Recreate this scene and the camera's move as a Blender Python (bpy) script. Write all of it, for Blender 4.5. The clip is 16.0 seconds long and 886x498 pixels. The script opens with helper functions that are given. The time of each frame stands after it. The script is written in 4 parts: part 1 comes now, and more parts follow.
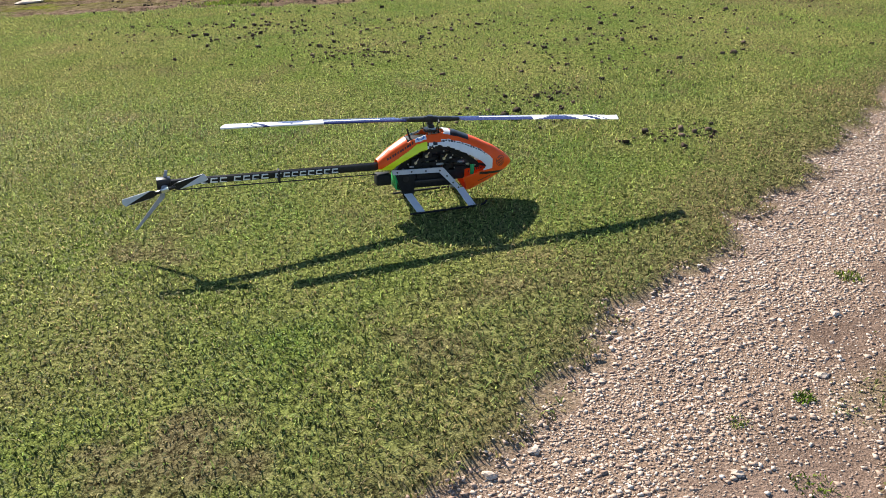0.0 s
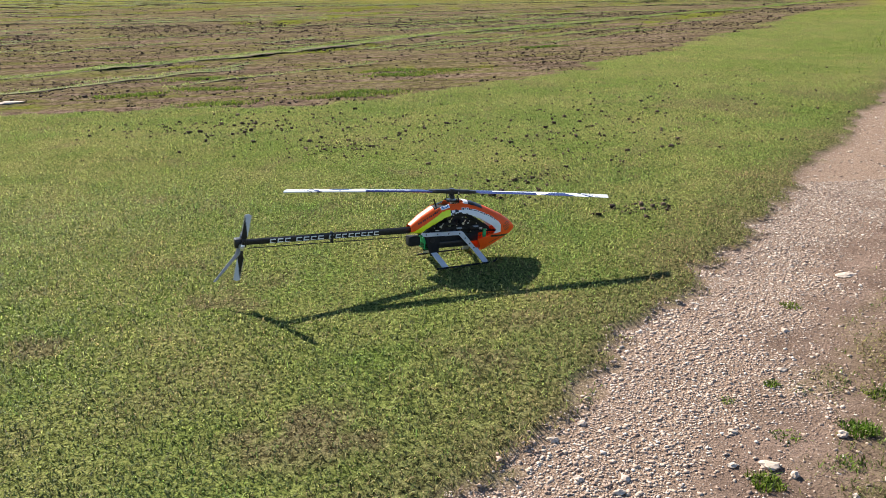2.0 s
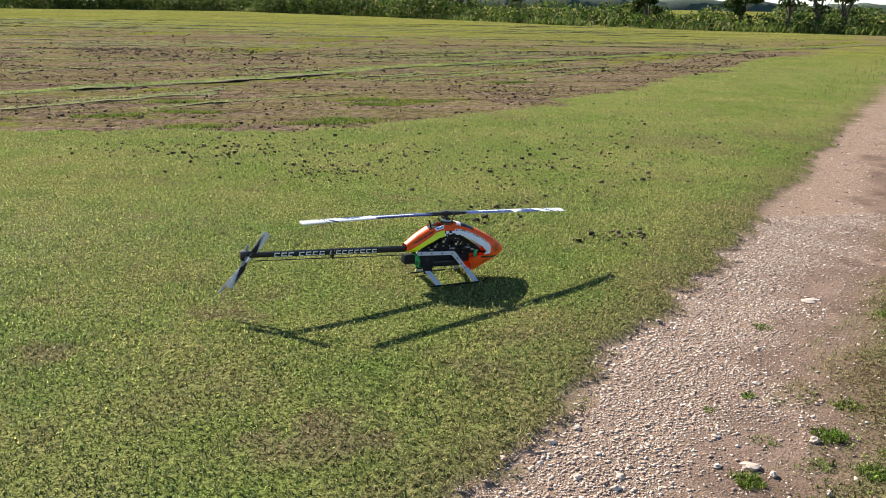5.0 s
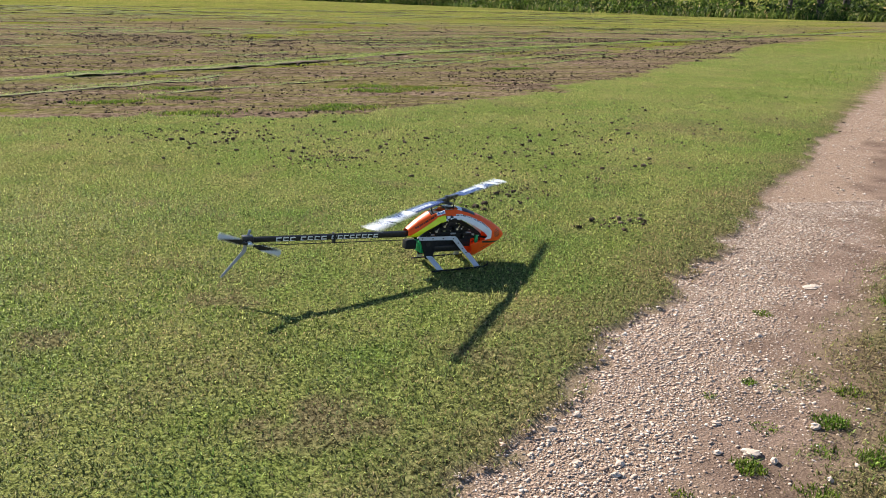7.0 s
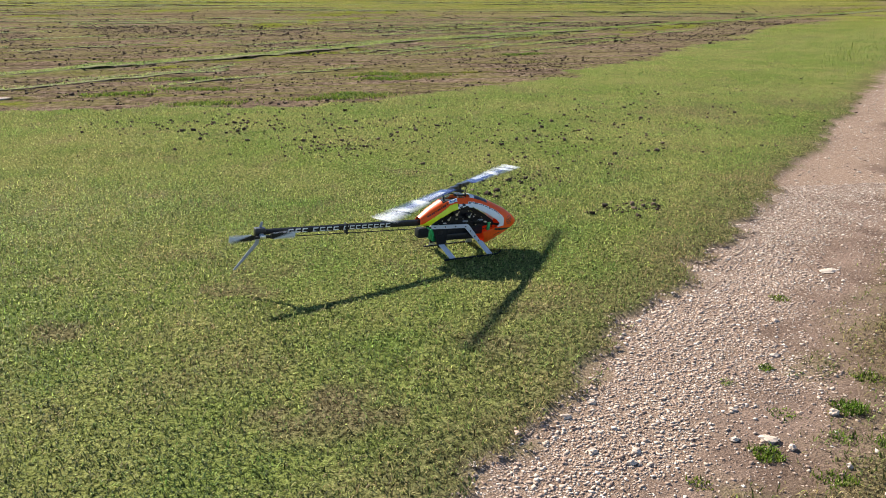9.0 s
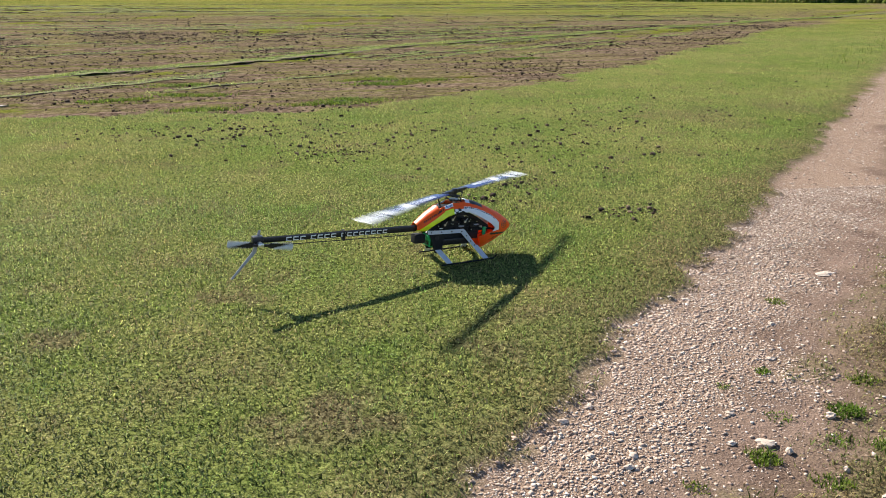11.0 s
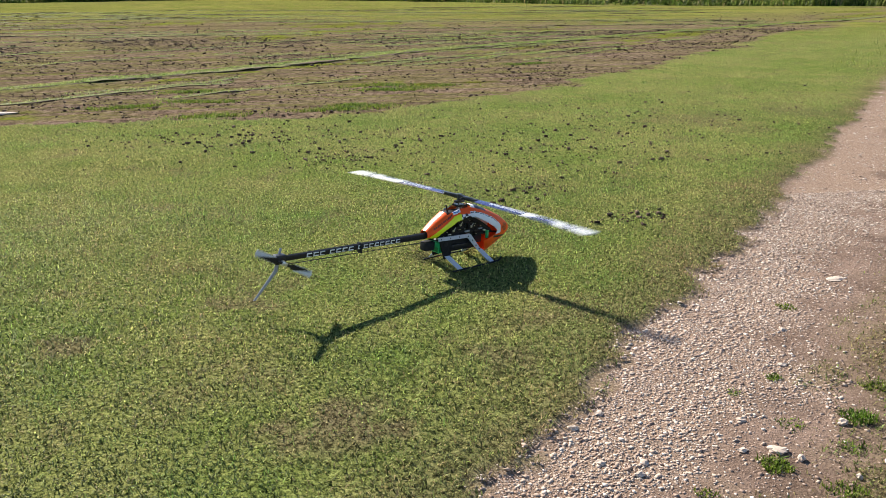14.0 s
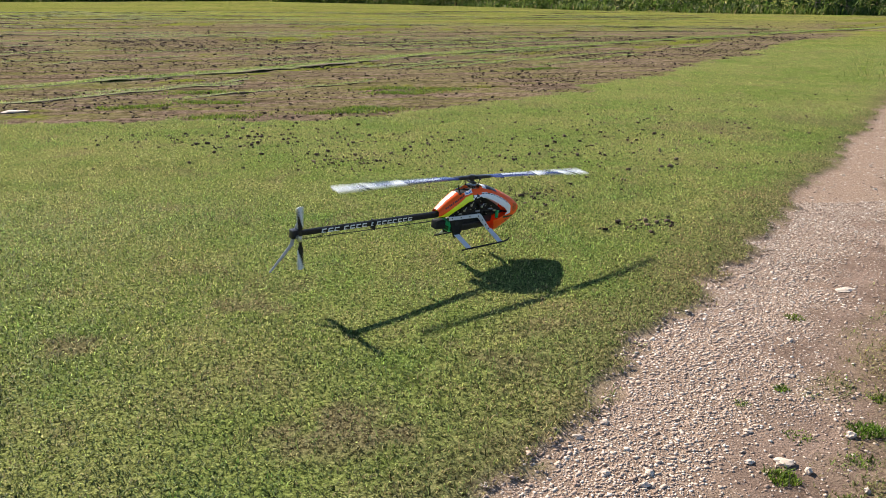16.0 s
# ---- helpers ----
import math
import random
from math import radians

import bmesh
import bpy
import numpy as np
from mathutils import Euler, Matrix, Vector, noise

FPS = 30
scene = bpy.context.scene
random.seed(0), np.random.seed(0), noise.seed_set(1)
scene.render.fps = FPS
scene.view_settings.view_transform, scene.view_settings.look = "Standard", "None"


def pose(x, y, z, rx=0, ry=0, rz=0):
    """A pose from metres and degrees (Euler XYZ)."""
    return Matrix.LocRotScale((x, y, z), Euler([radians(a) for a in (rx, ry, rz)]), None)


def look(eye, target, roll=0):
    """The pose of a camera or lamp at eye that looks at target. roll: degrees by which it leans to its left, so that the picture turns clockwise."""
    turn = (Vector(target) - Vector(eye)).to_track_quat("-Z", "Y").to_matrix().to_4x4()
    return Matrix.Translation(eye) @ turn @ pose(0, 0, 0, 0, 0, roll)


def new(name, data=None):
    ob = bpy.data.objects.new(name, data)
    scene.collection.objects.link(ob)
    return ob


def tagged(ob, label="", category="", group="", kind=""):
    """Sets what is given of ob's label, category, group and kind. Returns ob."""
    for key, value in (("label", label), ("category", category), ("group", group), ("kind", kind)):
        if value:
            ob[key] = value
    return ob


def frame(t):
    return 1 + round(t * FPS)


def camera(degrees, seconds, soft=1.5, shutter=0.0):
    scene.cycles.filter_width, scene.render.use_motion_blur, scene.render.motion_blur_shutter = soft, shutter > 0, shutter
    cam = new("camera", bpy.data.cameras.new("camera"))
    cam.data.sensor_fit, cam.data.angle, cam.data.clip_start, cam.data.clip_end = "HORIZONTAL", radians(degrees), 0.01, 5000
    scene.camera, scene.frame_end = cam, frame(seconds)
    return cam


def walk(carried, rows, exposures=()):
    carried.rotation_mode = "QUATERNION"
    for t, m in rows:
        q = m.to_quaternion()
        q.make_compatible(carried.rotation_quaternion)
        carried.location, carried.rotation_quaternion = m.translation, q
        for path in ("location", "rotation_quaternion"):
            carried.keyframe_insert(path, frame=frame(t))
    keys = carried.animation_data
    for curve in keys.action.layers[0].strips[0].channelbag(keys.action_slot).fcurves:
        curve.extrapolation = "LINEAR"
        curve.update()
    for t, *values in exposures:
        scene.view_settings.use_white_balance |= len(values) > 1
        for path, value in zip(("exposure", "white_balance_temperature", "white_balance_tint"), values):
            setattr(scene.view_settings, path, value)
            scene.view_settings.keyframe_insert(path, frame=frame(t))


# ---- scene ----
cam = camera(58.8, 16.0, soft=0.6, shutter=0.085)
PATH = [
    (0, (0.063, 0.02, 1.317), (0.075, 1.804, 0.413), -2.7),
    (0.5, (-0.038, -0.156, 1.342), (0.015, 1.657, 0.501), -2.4),
    (1, (-0.106, -0.365, 1.352), (0.0, 1.473, 0.571), -1.4),
    (1.5, (-0.26, -0.503, 1.375), (-0.095, 1.355, 0.654), -0.9),
    (2, (-0.418, -0.637, 1.395), (-0.203, 1.234, 0.722), -1.2),
    (2.5, (-0.458, -0.733, 1.391), (-0.181, 1.134, 0.73), -0.7),
    (3, (-0.472, -0.805, 1.39), (-0.171, 1.061, 0.734), -0.2),
    (3.5, (-0.583, -0.814, 1.391), (-0.237, 1.048, 0.75), -0.3),
    (4, (-0.616, -0.805, 1.393), (-0.266, 1.061, 0.764), 0.1),
    (4.2, (-0.615, -0.809, 1.399), (-0.278, 1.063, 0.78), 0.5),
    (6.3, (-0.607, -0.798, 1.387), (-0.285, 1.086, 0.798), 1.5),
    (6.5, (-0.606, -0.795, 1.385), (-0.282, 1.086, 0.787), 1.5),
    (7, (-0.603, -0.788, 1.382), (-0.284, 1.084, 0.756), 1.1),
    (7.5, (-0.604, -0.784, 1.383), (-0.296, 1.087, 0.745), 0.7),
    (8, (-0.599, -0.781, 1.384), (-0.304, 1.089, 0.739), 0.3),
    (8.5, (-0.603, -0.777, 1.383), (-0.317, 1.091, 0.729), 0.1),
    (9, (-0.599, -0.77, 1.38), (-0.313, 1.097, 0.723), 0.1),
    (11.5, (-0.594, -0.77, 1.384), (-0.3, 1.1, 0.739), -0.2),
    (12, (-0.597, -0.766, 1.383), (-0.304, 1.104, 0.738), -0.1),
    (12.5, (-0.601, -0.761, 1.383), (-0.306, 1.11, 0.74), 0.2),
    (13, (-0.599, -0.766, 1.385), (-0.309, 1.108, 0.748), 0.0),
    (13.5, (-0.597, -0.769, 1.387), (-0.313, 1.107, 0.753), -0.2),
    (14, (-0.598, -0.767, 1.389), (-0.324, 1.11, 0.754), -0.5),
    (14.5, (-0.594, -0.762, 1.388), (-0.333, 1.116, 0.753), -0.7),
    (15, (-0.595, -0.756, 1.389), (-0.34, 1.123, 0.754), -0.5),
    (15.5, (-0.6, -0.756, 1.389), (-0.348, 1.123, 0.753), -0.1),
    (16, (-0.597, -0.756, 1.391), (-0.34, 1.126, 0.765), 0.2),
]
walk(cam, [(t, look(eye, target, roll)) for t, eye, target, roll in PATH])

# ---- daylight: a low sun ahead and to the side, blue sky ----
TO_SUN = Vector((-0.70, 1.25, 1.0)).normalized()
world = bpy.data.worlds.new("sky")
scene.world = world
world.use_nodes = True
sky = world.node_tree.nodes.new("ShaderNodeTexSky")
sky.sky_type = "NISHITA"
sky.sun_disc = False
sky.sun_elevation = math.asin(TO_SUN.z)
sky.sun_rotation = math.atan2(TO_SUN.x, TO_SUN.y)
sky.altitude = 2500
sky.air_density, sky.dust_density, sky.ozone_density = 1.0, 0.0, 3.0
world.node_tree.links.new(sky.outputs[0], world.node_tree.nodes["Background"].inputs[0])
world.node_tree.nodes["Background"].inputs[1].default_value = 0.085
sun = new("sun", bpy.data.lights.new("sun", "SUN"))
sun.data.energy, sun.data.angle, sun.data.color = 5.0, radians(0.53), (1.0, 0.94, 0.84)
sun.matrix_world = look(TO_SUN * 50, (0, 0, 0))
scene.view_settings.exposure = 1.06


# ---- materials ----
def material(name, rough=0.6, metal=0.0, colour=(0.5, 0.5, 0.5), spec=0.5):
    mat = bpy.data.materials.new(name)
    mat.use_nodes = True
    b = mat.node_tree.nodes["Principled BSDF"]
    b.inputs["Base Color"].default_value = (*colour, 1)
    b.inputs["Roughness"].default_value = rough
    b.inputs["Metallic"].default_value = metal
    b.inputs["Specular IOR Level"].default_value = spec
    return mat, mat.node_tree.nodes, mat.node_tree.links, b


def ramp(nodes, stops):
    r = nodes.new("ShaderNodeValToRGB")
    while len(r.color_ramp.elements) < len(stops):
        r.color_ramp.elements.new(0.5)
    for e, (p, c) in zip(r.color_ramp.elements, stops):
        e.position, e.color = p, (*c, 1)
    return r


def noise_tex(nodes, links, scale, detail=4.0, rough=0.6, coord=None, out="Fac"):
    n = nodes.new("ShaderNodeTexNoise")
    n.inputs["Scale"].default_value, n.inputs["Detail"].default_value, n.inputs["Roughness"].default_value = scale, detail, rough
    if coord is None:
        coord = nodes.new("ShaderNodeTexCoord").outputs["Object"]
    links.new(coord, n.inputs["Vector"])
    return n.outputs[out]


def mix(nodes, links, fac, a, b, kind="MIX"):
    m = nodes.new("ShaderNodeMix")
    m.data_type, m.blend_type = "RGBA", kind
    for value, socket in ((fac, m.inputs[0]), (a, m.inputs[6]), (b, m.inputs[7])):
        if isinstance(value, (int, float)):
            socket.default_value = value
        elif isinstance(value, tuple):
            socket.default_value = (*value, 1)
        else:
            links.new(value, socket)
    return m.outputs[2]


def bump(nodes, links, b, height, strength, distance):
    n = nodes.new("ShaderNodeBump")
    n.inputs["Strength"].default_value, n.inputs["Distance"].default_value = strength, distance
    links.new(height, n.inputs["Height"])
    links.new(n.outputs[0], b.inputs["Normal"])


def worn(name, colour, rough=0.5, metal=0.0, vary=0.15, scale=30.0, spec=0.5, relief=0.0):
    """A plain finish with dust and small changes of tone."""
    mat, n, l, b = material(name, rough, metal, colour, spec)
    f = noise_tex(n, l, scale, 6)
    dark = tuple(c * (1 - vary) for c in colour)
    light = tuple(min(1, c * (1 + vary) + 0.01) for c in colour)
    r = ramp(n, [(0.3, dark), (0.7, light)])
    l.new(f, r.inputs[0])
    l.new(r.outputs[0], b.inputs["Base Color"])
    rr = n.new("ShaderNodeMapRange")
    rr.inputs["To Min"].default_value, rr.inputs["To Max"].default_value = max(0.02, rough - 0.1), min(1, rough + 0.15)
    l.new(noise_tex(n, l, scale * 2.3, 3), rr.inputs["Value"])
    l.new(rr.outputs[0], b.inputs["Roughness"])
    if relief:
        bump(n, l, b, f, 0.4, relief)
    return mat


M_ORANGE = worn("orange_paint", (1.0, 0.105, 0.008), 0.36, vary=0.05, spec=0.22)
M_YELLOW = worn("yellow_paint", (0.78, 0.88, 0.012), 0.3, vary=0.06)
M_WHITE = worn("white_paint", (0.78, 0.78, 0.78), 0.32, vary=0.05)
M_BLACK = worn("black_paint", (0.012, 0.012, 0.014), 0.35, vary=0.2)
M_BLUE = worn("blue_print", (0.03, 0.16, 0.5), 0.35, vary=0.1)
M_CARBON = worn("carbon_fibre", (0.01, 0.01, 0.012), 0.3, vary=0.3, scale=120, spec=0.3)
# black carbon; the blue of the reflected sky is put into its colour
M_SKY_TINTED = worn("sky_tinted_black_blade_skin", (0.03, 0.035, 0.12), 0.22, vary=0.15, scale=60)
M_PLASTIC = worn("black_plastic", (0.012, 0.012, 0.013), 0.55, vary=0.25, spec=0.15)
M_METAL = worn("bright_aluminium", (0.62, 0.63, 0.65), 0.3, 1.0, 0.1)
M_DARK_METAL = worn("black_anodised_metal", (0.03, 0.03, 0.034), 0.32, 0.7, 0.2)
M_GREEN = worn("green_plastic", (0.01, 0.42, 0.12), 0.4, vary=0.1)
M_SILVER = worn("pale_grey_laminate", (0.55, 0.57, 0.62), 0.35, vary=0.06)
M_FIN = worn("grey_laminate", (0.3, 0.31, 0.34), 0.4, vary=0.1)
M_RUBBER = worn("rubber", (0.015, 0.015, 0.015), 0.8, vary=0.3)


def ground_material():
    """Turf, gravel and bare soil of one sheet, told apart by the masks that the plan gives it."""
    mat, n, l, b = material("ground_soil_and_turf", 1.0, 0, (0.1, 0.1, 0.05), 0.0)
    co = n.new("ShaderNodeTexCoord").outputs["Object"]

    def mask(name):
        a = n.new("ShaderNodeAttribute")
        a.attribute_name = name
        return a.outputs["Fac"]
    big, mid = noise_tex(n, l, 0.55, 3, 0.5, co), noise_tex(n, l, 3.5, 5, 0.65, co)
    fine, grit = noise_tex(n, l, 55, 5, 0.8, co), noise_tex(n, l, 130, 3, 0.7, co)
    # turf: fine noise from near-black to pale green, tinted green to straw
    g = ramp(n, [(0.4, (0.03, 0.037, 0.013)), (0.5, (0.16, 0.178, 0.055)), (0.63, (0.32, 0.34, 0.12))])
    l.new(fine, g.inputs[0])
    s = ramp(n, [(0.38, (0.75, 0.9, 0.6)), (0.62, (1.25, 1.1, 1.15))])
    l.new(mix(n, l, 0.5, big, mid), s.inputs[0])
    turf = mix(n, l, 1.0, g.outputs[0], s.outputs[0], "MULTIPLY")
    # long marks of the passes, dark lines for row shade: slanted near, across far
    def passes(turn, along, across, scale):
        m = n.new("ShaderNodeMapping")
        m.inputs["Rotation"].default_value = (0, 0, radians(turn))
        m.inputs["Scale"].default_value = (along, across, 1)
        l.new(co, m.inputs["Vector"])
        return noise_tex(n, l, scale, 5, 0.7, m.outputs[0])
    marks = mix(n, l, mask("far"), passes(-38, 0.12, 1.6, 1.9), passes(14, 0.07, 1.0, 0.95))
    # shaded sides of the rows, put into the field's colour as dark lines
    row_shade = ramp(n, [(0.36, (0.52, 0.48, 0.45)), (0.46, (1.0, 1.0, 1.0)), (0.62, (1.1, 1.08, 1.0))])
    l.new(marks, row_shade.inputs[0])
    # the same row shade in the colour of the far lawn
    farlawn = ramp(n, [(0.36, (0.5, 0.44, 0.4)), (0.45, (0.95, 0.85, 0.75)), (0.6, (1.2, 1.1, 0.9))])
    l.new(marks, farlawn.inputs[0])
    turf = mix(n, l, mask("far"), turf, mix(n, l, 1.0, turf, farlawn.outputs[0], "MULTIPLY"))
    dry = ramp(n, [(0.41, (0.04, 0.027, 0.016)), (0.6, (0.25, 0.185, 0.113))])
    l.new(fine, dry.inputs[0])
    turf = mix(n, l, mask("dry"), turf, dry.outputs[0])
    # track: pale crushed stone in brown earth
    earth = ramp(n, [(0.37, (0.085, 0.054, 0.04)), (0.65, (0.36, 0.25, 0.19))])
    l.new(mix(n, l, 0.5, grit, mid), earth.inputs[0])
    v = n.new("ShaderNodeTexVoronoi")
    v.inputs["Scale"].default_value = 125
    l.new(co, v.inputs["Vector"])
    pale = ramp(n, [(0.08, (0.58, 0.44, 0.335)), (0.52, (0.27, 0.185, 0.132))])
    l.new(v.outputs["Distance"], pale.inputs[0])
    track = mix(n, l, mask("stones"), earth.outputs[0], pale.outputs[0])
    # bare field: brown soil with green returning in patches
    soil = ramp(n, [(0.4, (0.03, 0.02, 0.014)), (0.5, (0.16, 0.11, 0.08)), (0.61, (0.34, 0.25, 0.19))])
    l.new(mix(n, l, 0.45, noise_tex(n, l, 9, 8, 0.75, co), fine), soil.inputs[0])
    sprout = ramp(n, [(0.35, (0.05, 0.058, 0.01)), (0.65, (0.22, 0.23, 0.04))])
    l.new(noise_tex(n, l, 14, 6, 0.7, co), sprout.inputs[0])
    green = n.new("ShaderNodeMath")
    green.operation, green.use_clamp = "MULTIPLY_ADD", True
    l.new(passes(-30, 0.1, 1.0, 3.1), green.inputs[0])
    green.inputs[1].default_value = 3.2
    green.inputs[2].default_value = -1.35
    share = n.new("ShaderNodeMath")
    share.operation, share.use_clamp = "MULTIPLY_ADD", True
    l.new(mask("sprout"), share.inputs[0])
    share.inputs[1].default_value = 0.95
    l.new(green.outputs[0], share.inputs[2])
    field = mix(n, l, share.outputs[0], soil.outputs[0], sprout.outputs[0])
    field = mix(n, l, 1.0, field, row_shade.outputs[0], "MULTIPLY")
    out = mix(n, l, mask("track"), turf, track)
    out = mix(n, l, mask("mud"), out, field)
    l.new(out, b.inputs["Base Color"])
    bump(n, l, b, mix(n, l, 0.5, fine, grit), 0.9, 0.02)
    return mat


def grass_material(name, low, high, dry_share=0.12):
    """Blades that differ one from another; a few are straw-coloured. Light shines through a little."""
    mat, n, l, b = material(name, 0.6, 0, high, 0.15)
    geo = n.new("ShaderNodeNewGeometry")
    d = tuple((0.42, 0.36, 0.2))
    r = ramp(n, [(0.0, low), (1 - dry_share - 0.05, high), (1 - dry_share, d), (1.0, (0.3, 0.22, 0.12))])
    l.new(geo.outputs["Random Per Island"], r.inputs[0])
    tone = ramp(n, [(0.36, (0.7, 0.9, 0.62)), (0.64, (1.2, 1.06, 1.0))])
    l.new(noise_tex(n, l, 1.1, 5, 0.65), tone.inputs[0])
    col = mix(n, l, 1.0, r.outputs[0], tone.outputs[0], "MULTIPLY")
    # fine noise: shade of gaps and lit tips put into the blade colour
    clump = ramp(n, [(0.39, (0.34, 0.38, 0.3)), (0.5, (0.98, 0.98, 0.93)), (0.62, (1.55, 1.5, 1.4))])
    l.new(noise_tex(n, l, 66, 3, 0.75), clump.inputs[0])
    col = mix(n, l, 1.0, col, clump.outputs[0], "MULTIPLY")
    l.new(col, b.inputs["Base Color"])
    t = n.new("ShaderNodeBsdfTranslucent")
    l.new(col, t.inputs["Color"])
    m = n.new("ShaderNodeMixShader")
    m.inputs[0].default_value = 0.5
    l.new(b.outputs[0], m.inputs[1])
    l.new(t.outputs[0], m.inputs[2])
    l.new(m.outputs[0], n["Material Output"].inputs[0])
    return mat


def island_material(name, stops, rough=0.85, grain=60.0):
    mat, n, l, b = material(name, rough, 0, stops[0][1], 0.2)
    r = ramp(n, stops)
    l.new(n.new("ShaderNodeNewGeometry").outputs["Random Per Island"], r.inputs[0])
    g = ramp(n, [(0.3, (0.72, 0.7, 0.68)), (0.7, (1.12, 1.1, 1.08))])
    f = noise_tex(n, l, grain, 5, 0.7)
    l.new(f, g.inputs[0])
    l.new(mix(n, l, 1.0, r.outputs[0], g.outputs[0], "MULTIPLY"), b.inputs["Base Color"])
    bump(n, l, b, f, 0.5, 0.004)
    return mat


M_GROUND = ground_material()
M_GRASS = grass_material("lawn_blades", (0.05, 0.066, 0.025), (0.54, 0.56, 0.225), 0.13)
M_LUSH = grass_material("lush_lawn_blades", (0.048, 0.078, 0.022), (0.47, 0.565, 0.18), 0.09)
M_DULL = grass_material("dull_dark_lawn_blades", (0.04, 0.05, 0.018), (0.25, 0.28, 0.105), 0.18)
M_TUFT = grass_material("rough_grass_blades", (0.06, 0.095, 0.014), (0.25, 0.32, 0.05), 0.06)
M_DRY = grass_material("dead_grass_blades", (0.13, 0.095, 0.05), (0.42, 0.34, 0.2), 0.3)
M_STONE = island_material("pale_limestone", [(0, (0.3, 0.21, 0.16)), (0.5, (0.47, 0.36, 0.285)), (0.88, (0.62, 0.51, 0.415)), (1, (0.72, 0.65, 0.57))])
M_BANK = worn("turf_soil", (0.12, 0.125, 0.032), 0.95, vary=0.55, scale=9, spec=0.1, relief=0.02)
M_CLOD = island_material("dark_soil", [(0, (0.035, 0.024, 0.016)), (0.6, (0.085, 0.058, 0.04)), (1, (0.18, 0.125, 0.088))], 1.0)
M_LEAF = grass_material("hedge_leaves", (0.035, 0.06, 0.014), (0.14, 0.19, 0.045), 0.04)
M_LEAF_DARK = grass_material("tree_leaves", (0.02, 0.036, 0.01), (0.08, 0.11, 0.028), 0.03)
M_REED = grass_material("tall_reeds", (0.08, 0.12, 0.025), (0.22, 0.27, 0.08), 0.08)
M_BARK = worn("bark", (0.09, 0.07, 0.05), 0.9, vary=0.4, scale=14, relief=0.01)
M_HILL = worn("far_woods", (0.05, 0.075, 0.045), 0.95, vary=0.35, scale=0.15)

# ---- plan of the ground: a lawn, a gravel track beside it, a bare field beyond ----
rng = np.random.default_rng(7)


def wobble(x, y, s, seed):
    """Smooth unevenness between -1 and 1, some waves of random direction."""
    r = np.random.default_rng(seed)
    out = 0
    for k in range(7):
        a, f, p = r.uniform(0, 6.28), s * 1.55 ** k, r.uniform(0, 6.28)
        out = out + np.sin((x * np.cos(a) + y * np.sin(a)) * f + p + 1.7 * np.sin((x * np.sin(a) - y * np.cos(a)) * f * 0.6 + p)) / 1.35 ** k
    return out / 2.2


def smooth(e0, e1, v):
    t = np.clip((v - e0) / (e1 - e0), 0, 1)
    return t * t * (3 - 2 * t)


def track_offset(x, y):
    """How far a place lies to the side of the track's middle line, and how far along it."""
    ux, uy = 0.672, 0.741
    return (x - 0.62) * uy - (y - 1.5) * ux, (x - 0.62) * ux + (y - 1.5) * uy


def track_mask(x, y):
    d, s = track_offset(x, y)
    left = -0.36 - 0.012 * s + 0.07 * wobble(x, y, 2.3, 3) + 0.06 * wobble(x, y, 13, 37)
    right = 0.45 + 0.028 * s + 0.16 * wobble(x, y, 1.9, 4) + 0.08 * wobble(x, y, 11, 38)
    return smooth(left - 0.03, left + 0.04, d) * (1 - smooth(right - 0.15, right + 0.2, d))


def mud_edge(x):
    return np.interp(x, [-60, -4, -1.8, 0.1, 0.7, 1.7, 3.2, 6.7, 11.1, 25, 60], [8.0, 8.2, 8.15, 8.45, 9.2, 9.65, 10.9, 14.4, 19.3, 32.2, 64])


def mud_far(x):
    return np.interp(x, [-60, -14, -4, 4.6, 12.4, 18, 26, 60], [52, 37, 33, 29, 26.5, 27.5, 33.5, 65])


STRIP = ([-40, -5.1, -3.4, -1.15, 1.3, 4.3, 12, 30], [-8, 11.9, 13.3, 15.0, 17.2, 19.2, 24, 35])


def strip_mask(x, y):
    """The raised green strip between two passes over the field."""
    ys = np.interp(x, *STRIP)
    d = (y - ys) * 0.75 + 0.1 * wobble(x, y, 0.9, 31)
    return (1 - smooth(0.16, 0.3, np.abs(d))) * smooth(-14, -9, x)


def mud_mask(x, y):
    w = (0.28 * wobble(x, y, 1.3, 5) + 0.2 * wobble(x, y, 6, 43)) * np.clip(y / 9, 0.5, 3)
    near = smooth(-0.15, 0.2, y - mud_edge(x) + w)
    far = 1 - smooth(-2, 10, y - mud_far(x) + 2.2 * w)
    return near * far


def sprout_mask(x, y):
    """Where green comes back on the field: rows along the passes, thicker far off."""
    ax, ay = (x * 0.78 + y * 0.62), (-x * 0.62 + y * 0.78)
    rows = wobble(ax * 0.22, ay * 1.0, 1.1, 8) + 0.45 * wobble(x, y, 2.7, 9)
    far = smooth(9, 34, y)
    return np.clip(smooth(0.75 - 0.5 * far, 1.25 - 0.35 * far, rows), 0, 1)


